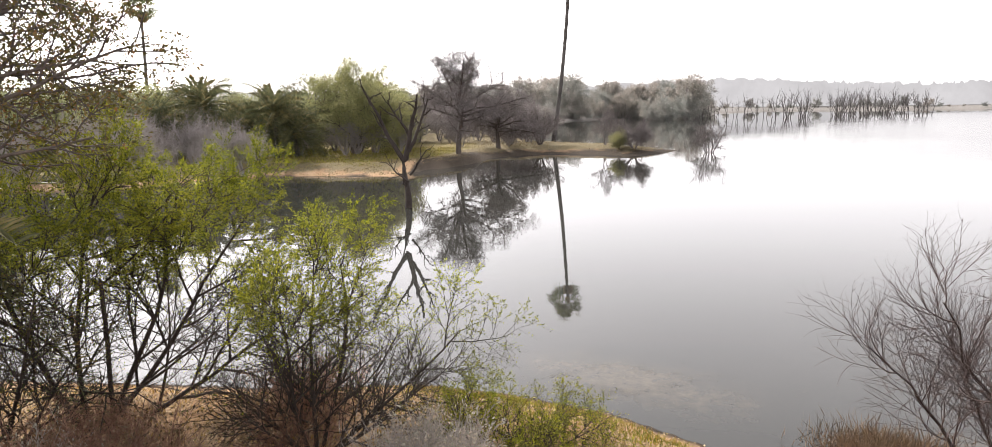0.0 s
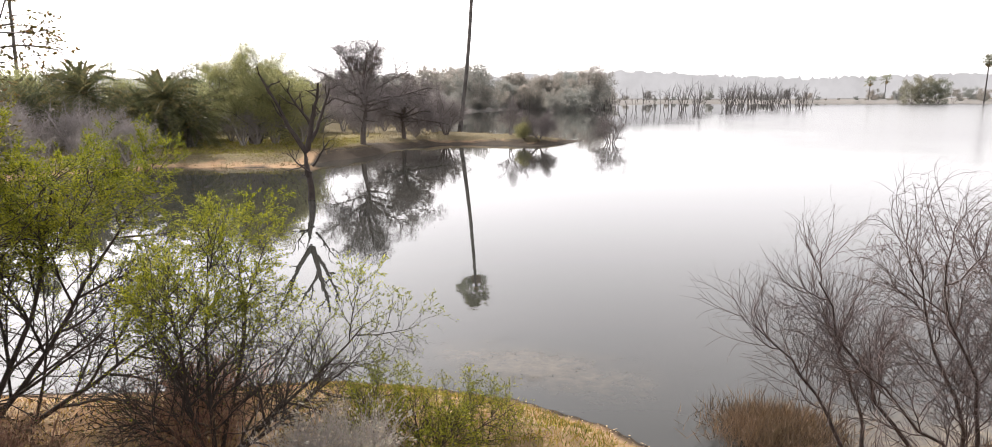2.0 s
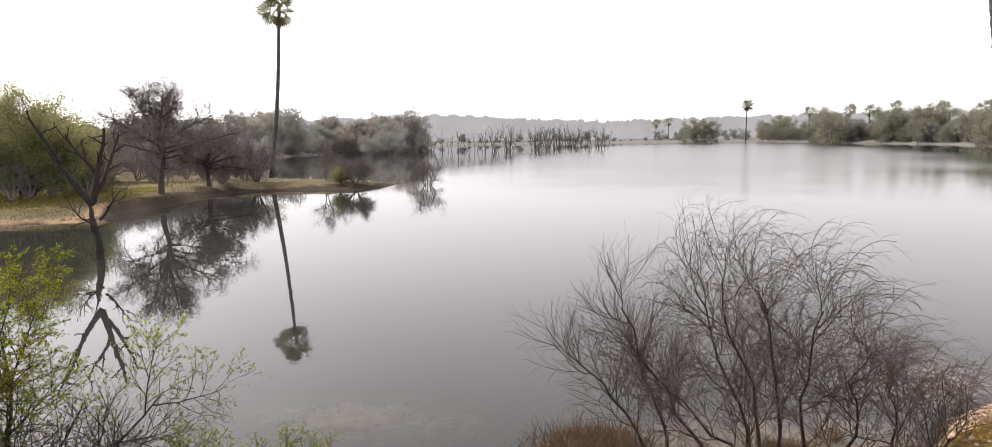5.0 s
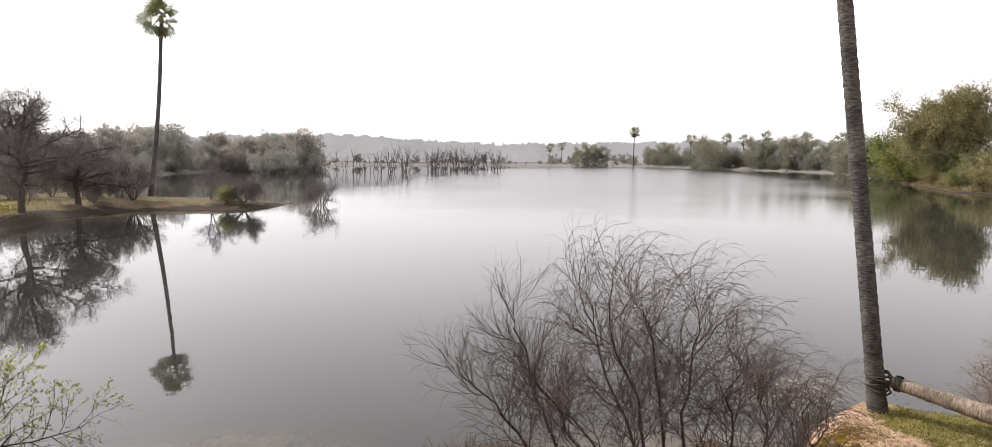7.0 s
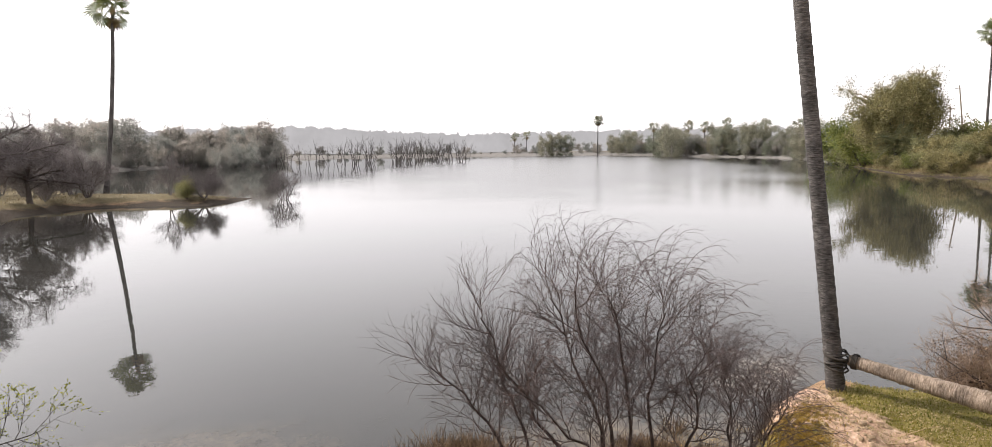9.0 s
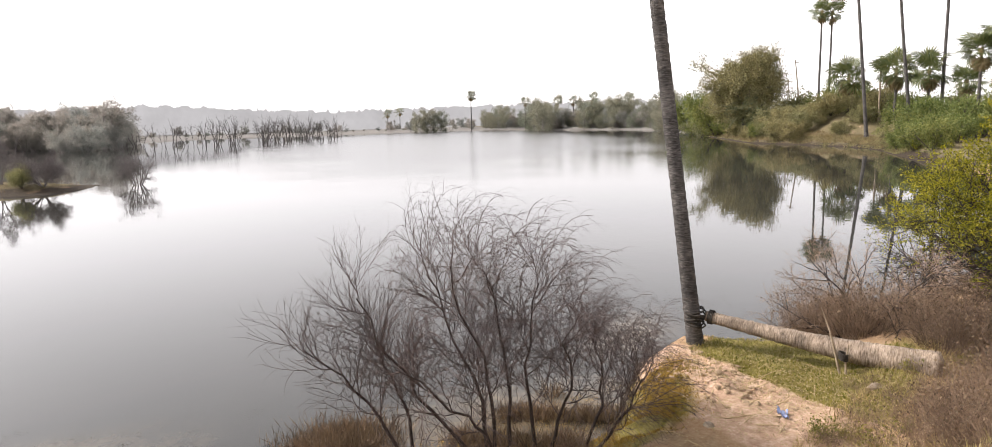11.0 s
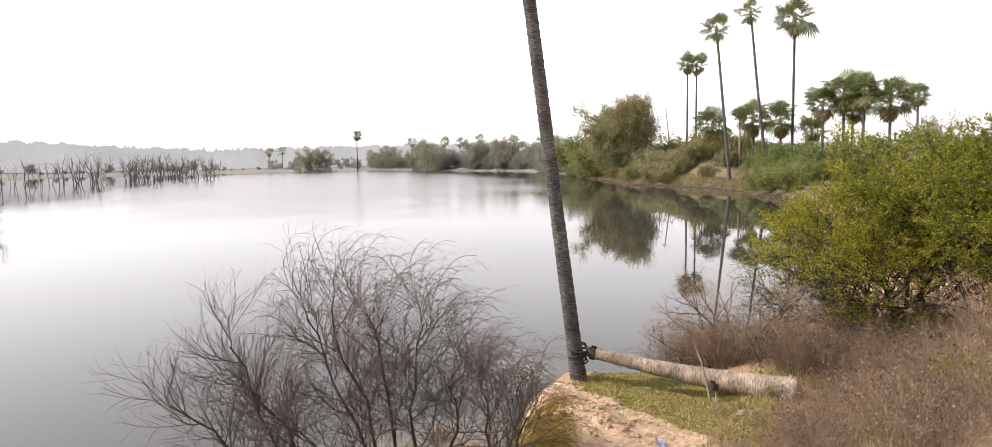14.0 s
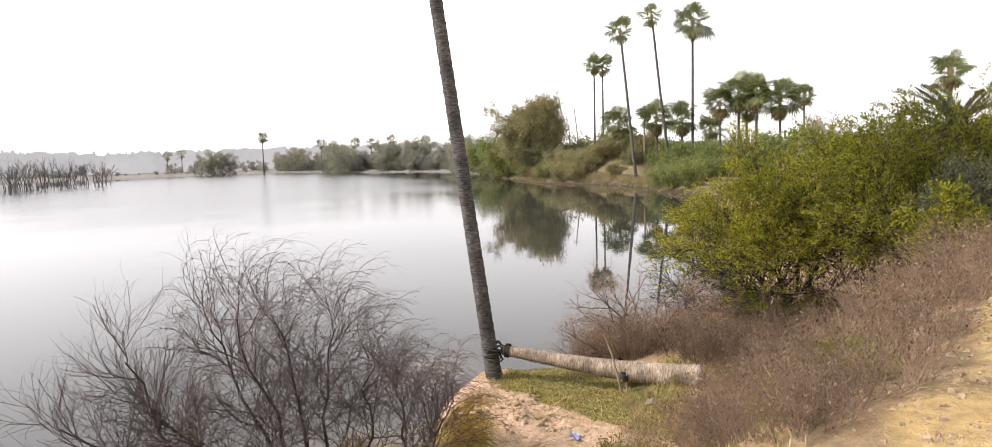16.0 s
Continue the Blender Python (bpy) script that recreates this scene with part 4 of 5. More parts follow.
while len(pl) < 118:
    x, y = rng.uniform(6.0, 20), rng.uniform(-5.5, 3.6)
    off = y - bund_edge(x)
    az = math.degrees(math.atan2(x, y))
    if off > 0.35 and az > 80 + rng.normal() * 1.5 and (y < 2.0 or x > 13) and math.hypot(x, y) > 7:
        pl.append((x, y))
strew(brown, rng, pl[:60], 0.7, 1.2)
strew(brown2, rng, pl[60:], 0.7, 1.15)
pl = [(rng.uniform(6.5, 11), rng.uniform(0.6, 2.4)) for _ in range(24)]
strew(brown, rng, pl, 0.45, 0.85)
pl = []
while len(pl) < 30:
    x = rng.uniform(4.6, 9.0)
    pl.append((x, bund_edge(x) + rng.uniform(0.0, 0.9)))
strew(brown, rng, pl, 0.3, 0.7)
strew(brown2, rng, [polar(rng.uniform(77, 88.5), rng.uniform(6.2, 8.6)) for _ in range(30)], 0.35, 0.7)
strew(brown, rng, [polar(rng.uniform(78, 89), rng.uniform(4.4, 6.4)) for _ in range(26)], 0.3, 0.55)
strew(brown, rng, [(rng.uniform(8.0, 11.0), rng.uniform(1.9, 3.3)) for _ in range(18)], 0.22, 0.42)
weed = dry_shrub("green_weed", "low dull green weed at the edge of the track", on_ground(88.5, 6.6), 60, M_DRY, 0.4, 9, "green weeds", 420, M_GRASS)
strew(weed, rng, [(rng.uniform(5.0, 7.6), rng.uniform(-0.1, 0.7)) for _ in range(10)] + [(rng.uniform(8.5, 12.5), rng.uniform(1.6, 3.2)) for _ in range(10)], 0.6, 1.0)
pl = [(a, d) for a, d in ((rng.uniform(-41, -15), rng.uniform(7.0, 8.9)) for _ in range(40)) if not -28 < a < -20.5]
pl = [bearing(a, d)[:2] for a, d in pl]
strew(red, rng, pl, 0.85, 1.35)
pl = [bearing(rng.uniform(-41, -28.5), rng.uniform(9.0, 10.4))[:2] for _ in range(14)] + [bearing(rng.uniform(-20.5, -9), rng.uniform(8.6, 10.2))[:2] for _ in range(9)]
strew(red, rng, pl, 0.7, 1.1)
pl = [bearing(-36 + rng.normal() * 1.5, 7.6 + rng.normal() * 0.3)[:2] for _ in range(6)] + [bearing(-6.5 + rng.normal() * 1.9, 7.0 + rng.normal() * 0.25)[:2] for _ in range(14)]
strew(pale, rng, pl, 0.8, 1.15)


def dead_brush(place, az, seed, size, label):
    """A heap of cut thorn branches."""
    r2 = np.random.default_rng(seed)
    spec = [dict(n=7, wander=0.09, lift=-0.1, tip=0.3), dict(kids=8, **{"from": 0.1}, n=5, wander=0.13, angle=45, len=0.8 * size, r=0.012, lift=-0.05, tip=0.3),
            dict(kids=8, **{"from": 0.1}, n=4, wander=0.15, angle=42, len=0.4 * size, r=0.006, lift=0.0, tip=0.4), dict(kids=4, **{"from": 0.1}, n=3, wander=0.15, angle=42, len=0.2 * size, r=0.003, lift=-0.1, tip=0.5)]
    st = [((r2.normal() * 0.5 * size, r2.normal() * 0.3 * size, 0.05), towards(az, r2.uniform(-1, 0.6), r2.normal() * 0.4, r2.uniform(0.05, 0.45)), r2.uniform(1.2, 2.1) * size, 0.025) for _ in range(16)]
    return woody("brush_pile", label, "brush pile", place, spec, st, seed, M_DARKBARK, M_DRY, None, stem="stem", sides=(5, 4, 3))


pl = [bearing(rng.uniform(68.5, 79.5), 14.8 + rng.normal() * 0.5)[:2] for _ in range(28)] + [(rng.uniform(12.4, 14.0), rng.uniform(1.8, 3.0)) for _ in range(10)]
strew(brown2, rng, pl, 0.8, 1.25)
pl = [bearing(31 + rng.normal() * 1.8, 9.3 + rng.normal() * 0.35)[:2] for _ in range(8)] + [bearing(rng.uniform(33, 54), 8.6 + rng.normal() * 0.3)[:2] for _ in range(16)]
strew(brown, rng, pl, 0.4, 0.75)
dead_brush(on_ground(74.0, 15.4), 74, 91, 1.15, "heap of dead grey-brown thorn branches at the water's edge")


def clump_place(r):
    """A place in one of the tufts under the bare bush."""
    k = int(r.integers(26))
    return (6.3 + 2.3 * ((k * 0.618) % 1) + r.normal() * 0.11, 6.0 + 1.5 * ((k * 0.755) % 1) + r.normal() * 0.11)


def blades(name, label, area, count, h, w, seed, material, inland=0.3):
    """Grass as one sheet of many blades over an area (a function that draws one place)."""
    r2 = np.random.default_rng(seed)
    xy = np.array([area(r2) for _ in range(count)])
    xy = xy[shore_distance(xy[:, 0], xy[:, 1]) > inland]
    z = ground_height(xy[:, 0], xy[:, 1])
    c = np.column_stack([xy, np.maximum(z, -0.05) - 0.01])
    V, F = leaves(r2, c, h, w, 1.6)
    tagged(new(name, mesh_of(name, V, F, material)), label, "grass", kind="stuff")


blades("grass", "short green turf beside the fallen log", lambda r: (lambda y: (9.85 + 0.34 * (y - 3.4) + 2.4 * r.random() ** 1.3, y))(r.uniform(2.6, 6.0)), 10000, 0.05, 0.012, 1, M_GRASS)
blades("dry_grass", "straw and dry stalks among the turf", lambda r: (9.6 + 2.8 * r.random(), r.uniform(2.4, 6.2)), 7000, 0.06, 0.008, 31, M_DRYGRASS)
blades("dry_grass", "tall straw-coloured grass between the dry shrubs", lambda r: (lambda x: (x, float(bund_edge(x)) + 0.3 + 3.2 * r.random()))(r.uniform(7, 17)), 1300, 0.42, 0.009, 32, M_DRYGRASS)
blades("grass", "ochre weeds and moss by the shallows", lambda r: (7.6 + r.normal() * 0.9, 5.5 + r.normal() * 0.3), 5000, 0.06, 0.012, 2, M_RUST, 0.05)
blades("dry_grass", "dry straw on the near bank", lambda r: (r.uniform(-8, 3), r.uniform(7.6, 10.4)), 9000, 0.09, 0.01, 3, M_RUST)
blades("dry_grass", "brown grass clump standing in the shallows", lambda r: (5.1 + r.normal() * 0.4, 8.4 + r.normal() * 0.35), 5500, 0.3, 0.01, 8, M_SEED, -9)
blades("dry_grass", "straw and short grass along the waterline", lambda r: (r.uniform(-1.5, 3.2), r.uniform(7.4, 10.6)), 9000, 0.09, 0.012, 10, M_GRASS)
blades("dry_grass", "dry brown tufts standing in the shallows under the bare bush", clump_place, 5200, 0.26, 0.011, 18, M_SEED, -9)
blades("rusty_weed", "rusty orange weed along the eroded bank", lambda r: (lambda f: (8.0 + 2.1 * f + r.normal() * 0.22, 4.9 + 1.2 * f + r.normal() * 0.2))(r.random()), 12000, 0.05, 0.012, 9, M_RUST, 0.0)
blades("dry_grass", "dry grass on the bund slope", lambda r: (r.uniform(3, 13), abs(r.normal()) * 1.1 + 0.3), 6000, 0.10, 0.01, 5, M_DRYGRASS)
blades("dry_grass", "dry grass below the bund", lambda r: (r.uniform(7, 14), r.uniform(1.2, 3.2)), 7000, 0.13, 0.012, 4, M_DRYGRASS)


def litter(name, label, category, material, area, count, size, seed, dry=False):
    """Small flat flakes afloat or lying about, as one sheet."""
    r2 = np.random.default_rng(seed)
    xy = np.array([area(r2) for _ in range(count)])
    xy = xy[(shore_distance(xy[:, 0], xy[:, 1]) > 0) == dry]
    z = np.maximum(ground_height(xy[:, 0], xy[:, 1]), 0.0) + 0.008
    V, F = leaves(r2, np.column_stack([xy, z]), size, size * 0.55, 0.0)
    V = V.reshape(-1, 4, 3)
    V[:, :, 2] = z[:, None] + (V[:, :, 2] - z[:, None]) * 0.05
    tagged(new(name, mesh_of(name, V.reshape(-1, 3), F, material)), label, category, kind="stuff")


def clumps(seed, n, x, y, sx, sy, s):
    """A way to draw places in loose clumps about a middle."""
    r3 = np.random.default_rng(seed)
    mid = np.column_stack([x + r3.normal(size=n) * sx, y + np.abs(r3.normal(size=n)) * sy])
    return lambda r: tuple(mid[int(r.integers(n))] + r.normal(size=2) * (s, 0.5 * s))


litter("floating_weed", "dark scraps of weed floating near the bank", "weed", M_WEED, clumps(5, 60, 1.9, 10.1, 1.2, 1.3, 0.16), 2400, 0.022, 11)
litter("floating_weed", "brown weed and straw in the shallows round the bare bush", "weed", M_RUST, clumps(7, 90, 6.9, 6.0, 1.3, 0.7, 0.14), 6000, 0.03, 15)
litter("floating_weed", "dark scraps of weed floating off the point", "weed", M_WEED, lambda r: (14.2 + r.normal() * 1.2, 8.0 + r.normal() * 1.0), 700, 0.05, 12)
litter("leaf_litter", "straw and leaf litter on the bank", "litter", M_STRAW, lambda r: (r.uniform(-7, 4), r.uniform(7, 10.8)), 5000, 0.05, 13, True)
litter("leaf_litter", "straw and twig litter on the point", "litter", M_STRAW, lambda r: (9.6 + r.normal() * 1.2, 4.0 + r.normal() * 1.0), 6000, 0.045, 14, True)


def lump(name, seed, size, material):
    """A rounded, uneven stone or clod."""
    r2 = np.random.default_rng(seed)
    bm = bmesh.new()
    bmesh.ops.create_icosphere(bm, subdivisions=2, radius=size)
    ph = r2.uniform(0, 6, 3)
    for v in bm.verts:
        k = 1 + 0.22 * math.sin(v.co.x / size * 2.1 + ph[0]) * math.cos(v.co.y / size * 2.6 + ph[1]) + 0.1 * math.sin(v.co.z / size * 5 + ph[2])
        v.co = Vector((v.co.x * k * 1.2, v.co.y * k * 0.9, v.co.z * k * 0.6))
    me = bpy.data.meshes.new(name)
    bm.to_mesh(me)
    bm.free()
    me.materials.append(material)
    return me


STONES = [lump("stone", 300 + i, 0.12, M_STONE) for i in range(3)]
CLODS = [lump("earth_clod", 310 + i, 0.08, M_CLOD) for i in range(3)]


def lay(name, meshes, x, y, s, label, category, group=""):
    ob = new(name, meshes[int(rng.integers(len(meshes)))])
    ob.matrix_world = pose(x, y, ground_at(x, y) - 0.012 * s, rng.uniform(-15, 15), rng.uniform(-15, 15), rng.uniform(0, 360)) @ Matrix.Scale(s, 4)
    tagged(ob, label, category, group)


for a, d, s in [(93.3, 7.0, 0.75), (96.0, 7.6, 0.6), (91.7, 6.6, 0.5), (94.5, 6.2, 0.3), (97.4, 8.2, 0.7), (92.4, 5.6, 0.3), (90.4, 6.2, 0.4)]:
    lay("stone", STONES, *bearing(a, d)[:2], s, "pale rubble stone at the edge of the track", "stone", "rubble by the track")
lay("stone", STONES, *bearing(62.4, 9.2)[:2], 0.9, "dark half-buried stone in the weeds", "stone")
lay("stone", STONES, *bearing(74.4, 11.3)[:2], 0.9, "pale stone below the fallen log", "stone")
for _ in range(240):
    x, y = 9.75 + rng.normal() * 0.6, 5.1 + rng.normal() * 0.9
    if ground_at(x, y) > 0.05 and -1.4 < x - 9.75 - 0.34 * (y - 3.4) < 0.2:
        lay("earth_clod", CLODS, x, y, float(rng.uniform(0.12, 0.6) + 0.5 * rng.random() ** 6), "pale crumbled earth clod on the eroded bank", "earth clod", "clods on the bank")
for _ in range(60):
    x, y = rng.uniform(4.2, 8.0), rng.uniform(-1.8, 0.2)
    lay("earth_clod", CLODS, x, y, float(rng.uniform(0.12, 0.45)), "small sandy clod on the track", "earth clod", "clods on the track")


def rag():
    """A crumpled scrap of blue plastic."""
    r2 = np.random.default_rng(8)
    n = 9
    u = np.linspace(-0.1, 0.1, n)
    X, Y = np.meshgrid(u, u)
    Z = 0.04 + 0.03 * np.sin(X * 40 + 1) * np.cos(Y * 33) + r2.normal(size=X.shape) * 0.015
    idx = np.arange(n * n).reshape(n, n)
    q = np.stack([idx[:-1, :-1], idx[1:, :-1], idx[1:, 1:], idx[:-1, 1:]], -1).reshape(-1, 4)
    ob = new("plastic_scrap", mesh_of("plastic_scrap", np.stack([X + 0.05 * np.sin(Y * 20), Y * 0.7, Z], -1).reshape(-1, 3), q, M_BLUE))
    x, y, z = on_ground(68.0, 9.9, 0.0)
    ob.matrix_world = pose(x, y, z, 0, 0, 25)
    tagged(ob, "crumpled scrap of blue plastic on the bank", "plastic scrap")


rag()


def gravel():
    """Loose grit on the track: small uneven blocks, too many to count."""
    r2 = np.random.default_rng(21)
    n = 2600
    xy = np.column_stack([r2.uniform(3.0, 9.5, n), r2.uniform(-3.0, 0.3, n)])
    xy = xy[xy[:, 1] < bund_edge(xy[:, 0]) + 0.25]
    n = len(xy)
    z = ground_height(xy[:, 0], xy[:, 1])
    s = 0.008 + 0.02 * r2.random(n) ** 3
    box = np.array([(-1, -1, -1), (1, -1, -1), (1, 1, -1), (-1, 1, -1), (-0.6, -0.6, 0.7), (0.7, -0.5, 0.7), (0.6, 0.7, 0.6), (-0.7, 0.6, 0.7)], float)
    V = np.column_stack([xy, z])[:, None] + s[:, None, None] * (box[None] + r2.normal(size=(n, 8, 3)) * 0.25)
    q = np.array([(0, 3, 2, 1), (4, 5, 6, 7), (0, 1, 5, 4), (1, 2, 6, 5), (2, 3, 7, 6), (3, 0, 4, 7)])
    F = (np.arange(n) * 8)[:, None, None] + q[None]
    tagged(new("gravel", mesh_of("gravel", V.reshape(-1, 3), F.reshape(-1, 4), M_CLOD, False)), "loose sandy grit on the bund track", "gravel", kind="stuff")


gravel()
for i in range(34):
    a, d = 65 + rng.normal() * 4, 10.2 + rng.normal() * 0.8
    x, y, z = on_ground(a, d, -0.02)
    t = rng.uniform(0, 6.28)
    ln = rng.uniform(0.15, 0.7)
    p = np.array([(x + ln * f * math.cos(t), y + ln * f * math.sin(t), ground_at(x + ln * f * math.cos(t), y + ln * f * math.sin(t)) + 0.02 + 0.03 * math.sin(3 * f)) for f in (-0.5, -0.2, 0.15, 0.5)])
    tagged(new("fallen_stick", mesh_of("fallen_stick", *tubes([(p, np.array([0.011, 0.009, 0.007, 0.004]))], 5), M_STRAW)), "dry fallen stick on the bank", "stick", "fallen sticks")
feathery_bush("small bright green leafy shrub by the track", on_ground(95.5, 13.5), 95, 0.7, [(0, -0.4, 0, 1, 1.8), (0, 0.1, 0.1, 1, 2.0), (0, 0.5, 0, 0.9, 1.8)], 58, 9000, M_FEATHER, leaf=0.08, levels=(1, 2, 3))
feathery_bush("grey twiggy bush behind the dry shrubs", on_ground(97.5, 14.5), 96, 0.8, [(0, -0.5, 0, 0.9, 1.9), (0, 0, 0.1, 1, 2.1), (0, 0.5, 0, 0.9, 1.9), (0, -0.2, -0.4, 0.8, 1.7)], 59, 14000, M_DUSTY, leaf=0.06)

# ---- the wooded spit ----
def forked_dead_tree():
    """A dead tree with one long arm and a cluster of upright ones, standing in the inlet."""
    az = -7.5
    spec = [dict(n=9, wander=0.13, lift=0.15, tip=0.3),
            dict(kids=5, **{"from": 0.3}, n=5, wander=0.22, angle=48, len=0.95, r=0.045, lift=0.5, tip=0.4),
            dict(kids=2.5, **{"from": 0.25}, n=3, wander=0.22, angle=45, len=0.34, r=0.022, lift=0.2, tip=0.5)]
    f = towards(az, -0.1, 0, 2.1)
    st = [((0, 0, -0.3), towards(az, -0.04, 0, 1), 2.5, 0.19), (f, towards(az, -0.8, 0.1, 1), 3.9, 0.12), (towards(az, -0.08, 0, 2.2), towards(az, 0.12, 0, 1), 3.1, 0.14),
          (towards(az, 0.08, 0, 2.6), towards(az, 0.6, 0.2, 1), 2.6, 0.10), (towards(az, 0.05, 0, 1.2), towards(az, -0.8, 0.3, 0.35), 1.3, 0.05), (towards(az, 0.15, 0, 3.2), towards(az, -0.3, -0.2, 1), 2.0, 0.08),
          (towards(az, 0.1, 0, 1.5), towards(az, 0.7, 0.1, 0.6), 1.4, 0.06)]
    woody("dead_tree", "dark dead forked tree standing in the inlet", "dead tree", bearing(-7.3, 31.5, 0), spec, st, 101, M_DARKBARK, M_DARKBARK, None, sides=(7, 5, 3))


forked_dead_tree()


def spreading_tree(place, az, h, seed, label, wide=1.0):
    """A thorn tree: a straight trunk, a round head of twigs and wide flat limbs below it."""
    spec = [dict(n=6, wander=0.09, lift=0.05, tip=0.4),
            dict(kids=9, **{"from": 0.25}, n=5, wander=0.15, angle=48, len=h * 0.21, r=0.05, lift=0.12, tip=0.3),
            dict(kids=9, **{"from": 0.15}, n=3, wander=0.18, angle=45, len=h * 0.11, r=0.022, lift=0.0, tip=0.4),
            dict(kids=6, **{"from": 0.1}, n=2, wander=0.2, angle=42, len=h * 0.06, r=0.017, lift=-0.1, tip=0.5)]
    st = [((0, 0, -0.1), (0.02, 0, 1), h * 0.47, 0.24)]
    for f, right, away, up, ln in [(0.45, -0.05, 0, 1, 0.44), (0.42, 0.4, 0.3, 1, 0.4), (0.42, -0.4, -0.2, 1, 0.4), (0.44, 0.15, -0.4, 1, 0.4), (0.44, -0.2, 0.4, 1, 0.42), (0.4, 0.9, 0.1, 0.55, 0.5), (0.34, 1, -0.2, 0.2, 0.62), (0.3, 0.9, 0.3, 0.08, 0.55),
                                   (0.4, -0.9, 0, 0.5, 0.42), (0.34, -1, 0.2, 0.25, 0.36), (0.38, 0.2, 0.9, 0.5, 0.45), (0.38, -0.1, -0.9, 0.5, 0.42), (0.36, 0.6, -0.8, 0.3, 0.5)]:
        st.append(((0.02 * f * h, 0, f * h), towards(az, right, away, up), ln * h * (wide if up < 0.9 else 1), 0.1))
    woody("spreading_tree", label, "tree", place, spec, st, seed, M_BARK, M_SPITWIG, [("twig_spray", M_SPITWIG, 17000, 0.34, 0.022, 0.12, (2, 3))], sides=(8, 5, 3))


spreading_tree(on_ground(-3.03, 57.6), -3, 9.2, 102, "wide leafless thorn tree on the spit")
spreading_tree(on_ground(0.3, 65.5), -1, 5.4, 112, "low leafless thorn tree on the spit", 1.3)
bare_tree("stool_bush", "many-stemmed leafless bush on the spit", on_ground(3.77, 69), 4.9, 103, 0.75, 0.08, 8, M_BARK, M_SPITWIG, 1.0, "bush")
bare_tree("dark_bush", "low dense dark thicket at the spit's end", on_ground(11.5, 65.5), 3.3, 104, 1.4, 0.06, 9, M_SPITWIG, M_SPITWIG, 1.2, "bush", spray=6000)
bare_tree("stool_bush", "thin leafless bush on the spit", on_ground(9.12, 67.6), 4.2, 105, 0.5, 0.05, 4, M_SPITWIG, M_SPITWIG, 0.8, "bush")
bare_tree("water_bush", "leafless bush standing in the open water", bearing(17.4, 66.5, -0.3), 3.9, 106, 0.6, 0.07, 7, M_SPITWIG, M_SPITWIG, 0.7, "bush", droop=-0.2)
fan_palm(on_ground(4.87, 79), 18.7, 1.05, (1.75, 0.1), 0.24, 107, 17, 8, "very tall slender palmyra palm on the spit", sway=0.25)

leafy_tree("shore_tree", "large rounded pale green thorn tree on the spit", "tree", on_ground(-11.4, 60), 9.0, 119, M_SPIT, 85000, 0.13, 0.32, 0.62, 0.2, 6, low=0.1)
greens = [leafy_tree("shore_tree", "rounded green thorn tree on the spit", "tree", on_ground(-9.4, 66), 7.6, 111, M_SPIT, 15000, 0.2, 0.45, 0.6, 0.2, 4, low=0.12),
          leafy_tree("shore_tree", "dusty green tree on the spit", "tree", on_ground(-24, 66), 7.4, 113, M_DUSTY, 11000, 0.2, 0.4, 0.6, 0.18, 4, low=0.08, light=True)]
# scrub and far trees carry painted haze in their own colours
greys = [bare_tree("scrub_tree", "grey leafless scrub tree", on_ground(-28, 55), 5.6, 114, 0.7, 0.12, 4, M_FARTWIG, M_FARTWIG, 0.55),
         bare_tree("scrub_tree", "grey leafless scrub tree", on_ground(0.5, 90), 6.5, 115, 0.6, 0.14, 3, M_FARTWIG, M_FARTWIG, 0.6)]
hazy = [leafy_tree("far_tree", "far-shore tree paled by haze painted into its colour", "tree", on_ground(10, 215), 10.0, 116, M_HAZY, 5200, 0.34, 0.38, 0.6, 0.25, 3, M_FARTWIG, M_FARTWIG, low=0.05, light=True),
        leafy_tree("far_tree", "far-shore tree paled by haze painted into its colour", "tree", on_ground(14, 220), 9.0, 117, M_HAZY, 5200, 0.34, 0.38, 1.0, 0.2, 3, M_FARTWIG, M_FARTWIG, low=0.0, light=True)]
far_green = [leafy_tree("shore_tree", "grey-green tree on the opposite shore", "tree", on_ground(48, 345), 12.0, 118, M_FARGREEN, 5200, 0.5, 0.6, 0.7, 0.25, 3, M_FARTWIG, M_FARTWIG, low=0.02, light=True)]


for a, d, i, s in [(-15.5, 66, 0, 0.75), (-20, 70, 0, 0.85), (-33, 62, 0, 0.9), (-8.5, 72, 0, 0.7), (-37, 66, 0, 1.0), (-27, 72, 0, 0.95), (-13, 78, 1, 1.0), (-30, 68, 1, 1.0), (-17.5, 80, 1, 0.95), (-42, 60, 0, 1.0)]:
    strew(greens[i], rng, [polar(a, d)], s, s)
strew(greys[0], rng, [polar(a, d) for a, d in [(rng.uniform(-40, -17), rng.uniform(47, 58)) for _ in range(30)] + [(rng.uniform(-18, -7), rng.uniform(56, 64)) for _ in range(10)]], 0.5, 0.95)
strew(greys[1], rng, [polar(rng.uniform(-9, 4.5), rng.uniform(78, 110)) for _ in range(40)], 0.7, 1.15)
bare_tree("bare_tree", "tall thin leafless tree behind the rounded thorn tree", on_ground(-14.4, 76), 9.6, 187, 0.35, 0.12, 3, M_SPITWIG, M_SPITWIG, 0.6, spray=500)
strew(greens[0], rng, [polar(-7.7, 69)], 0.5, 0.5)
strew(greens[0], rng, [polar(10.3, 65)], 0.26, 0.26)
strew(greens[1], rng, [polar(rng.uniform(-27, -14), rng.uniform(60, 66)) for _ in range(12)], 0.45, 0.75)
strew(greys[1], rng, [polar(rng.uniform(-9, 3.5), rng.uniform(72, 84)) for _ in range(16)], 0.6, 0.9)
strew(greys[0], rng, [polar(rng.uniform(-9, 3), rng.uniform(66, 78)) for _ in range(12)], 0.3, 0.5)
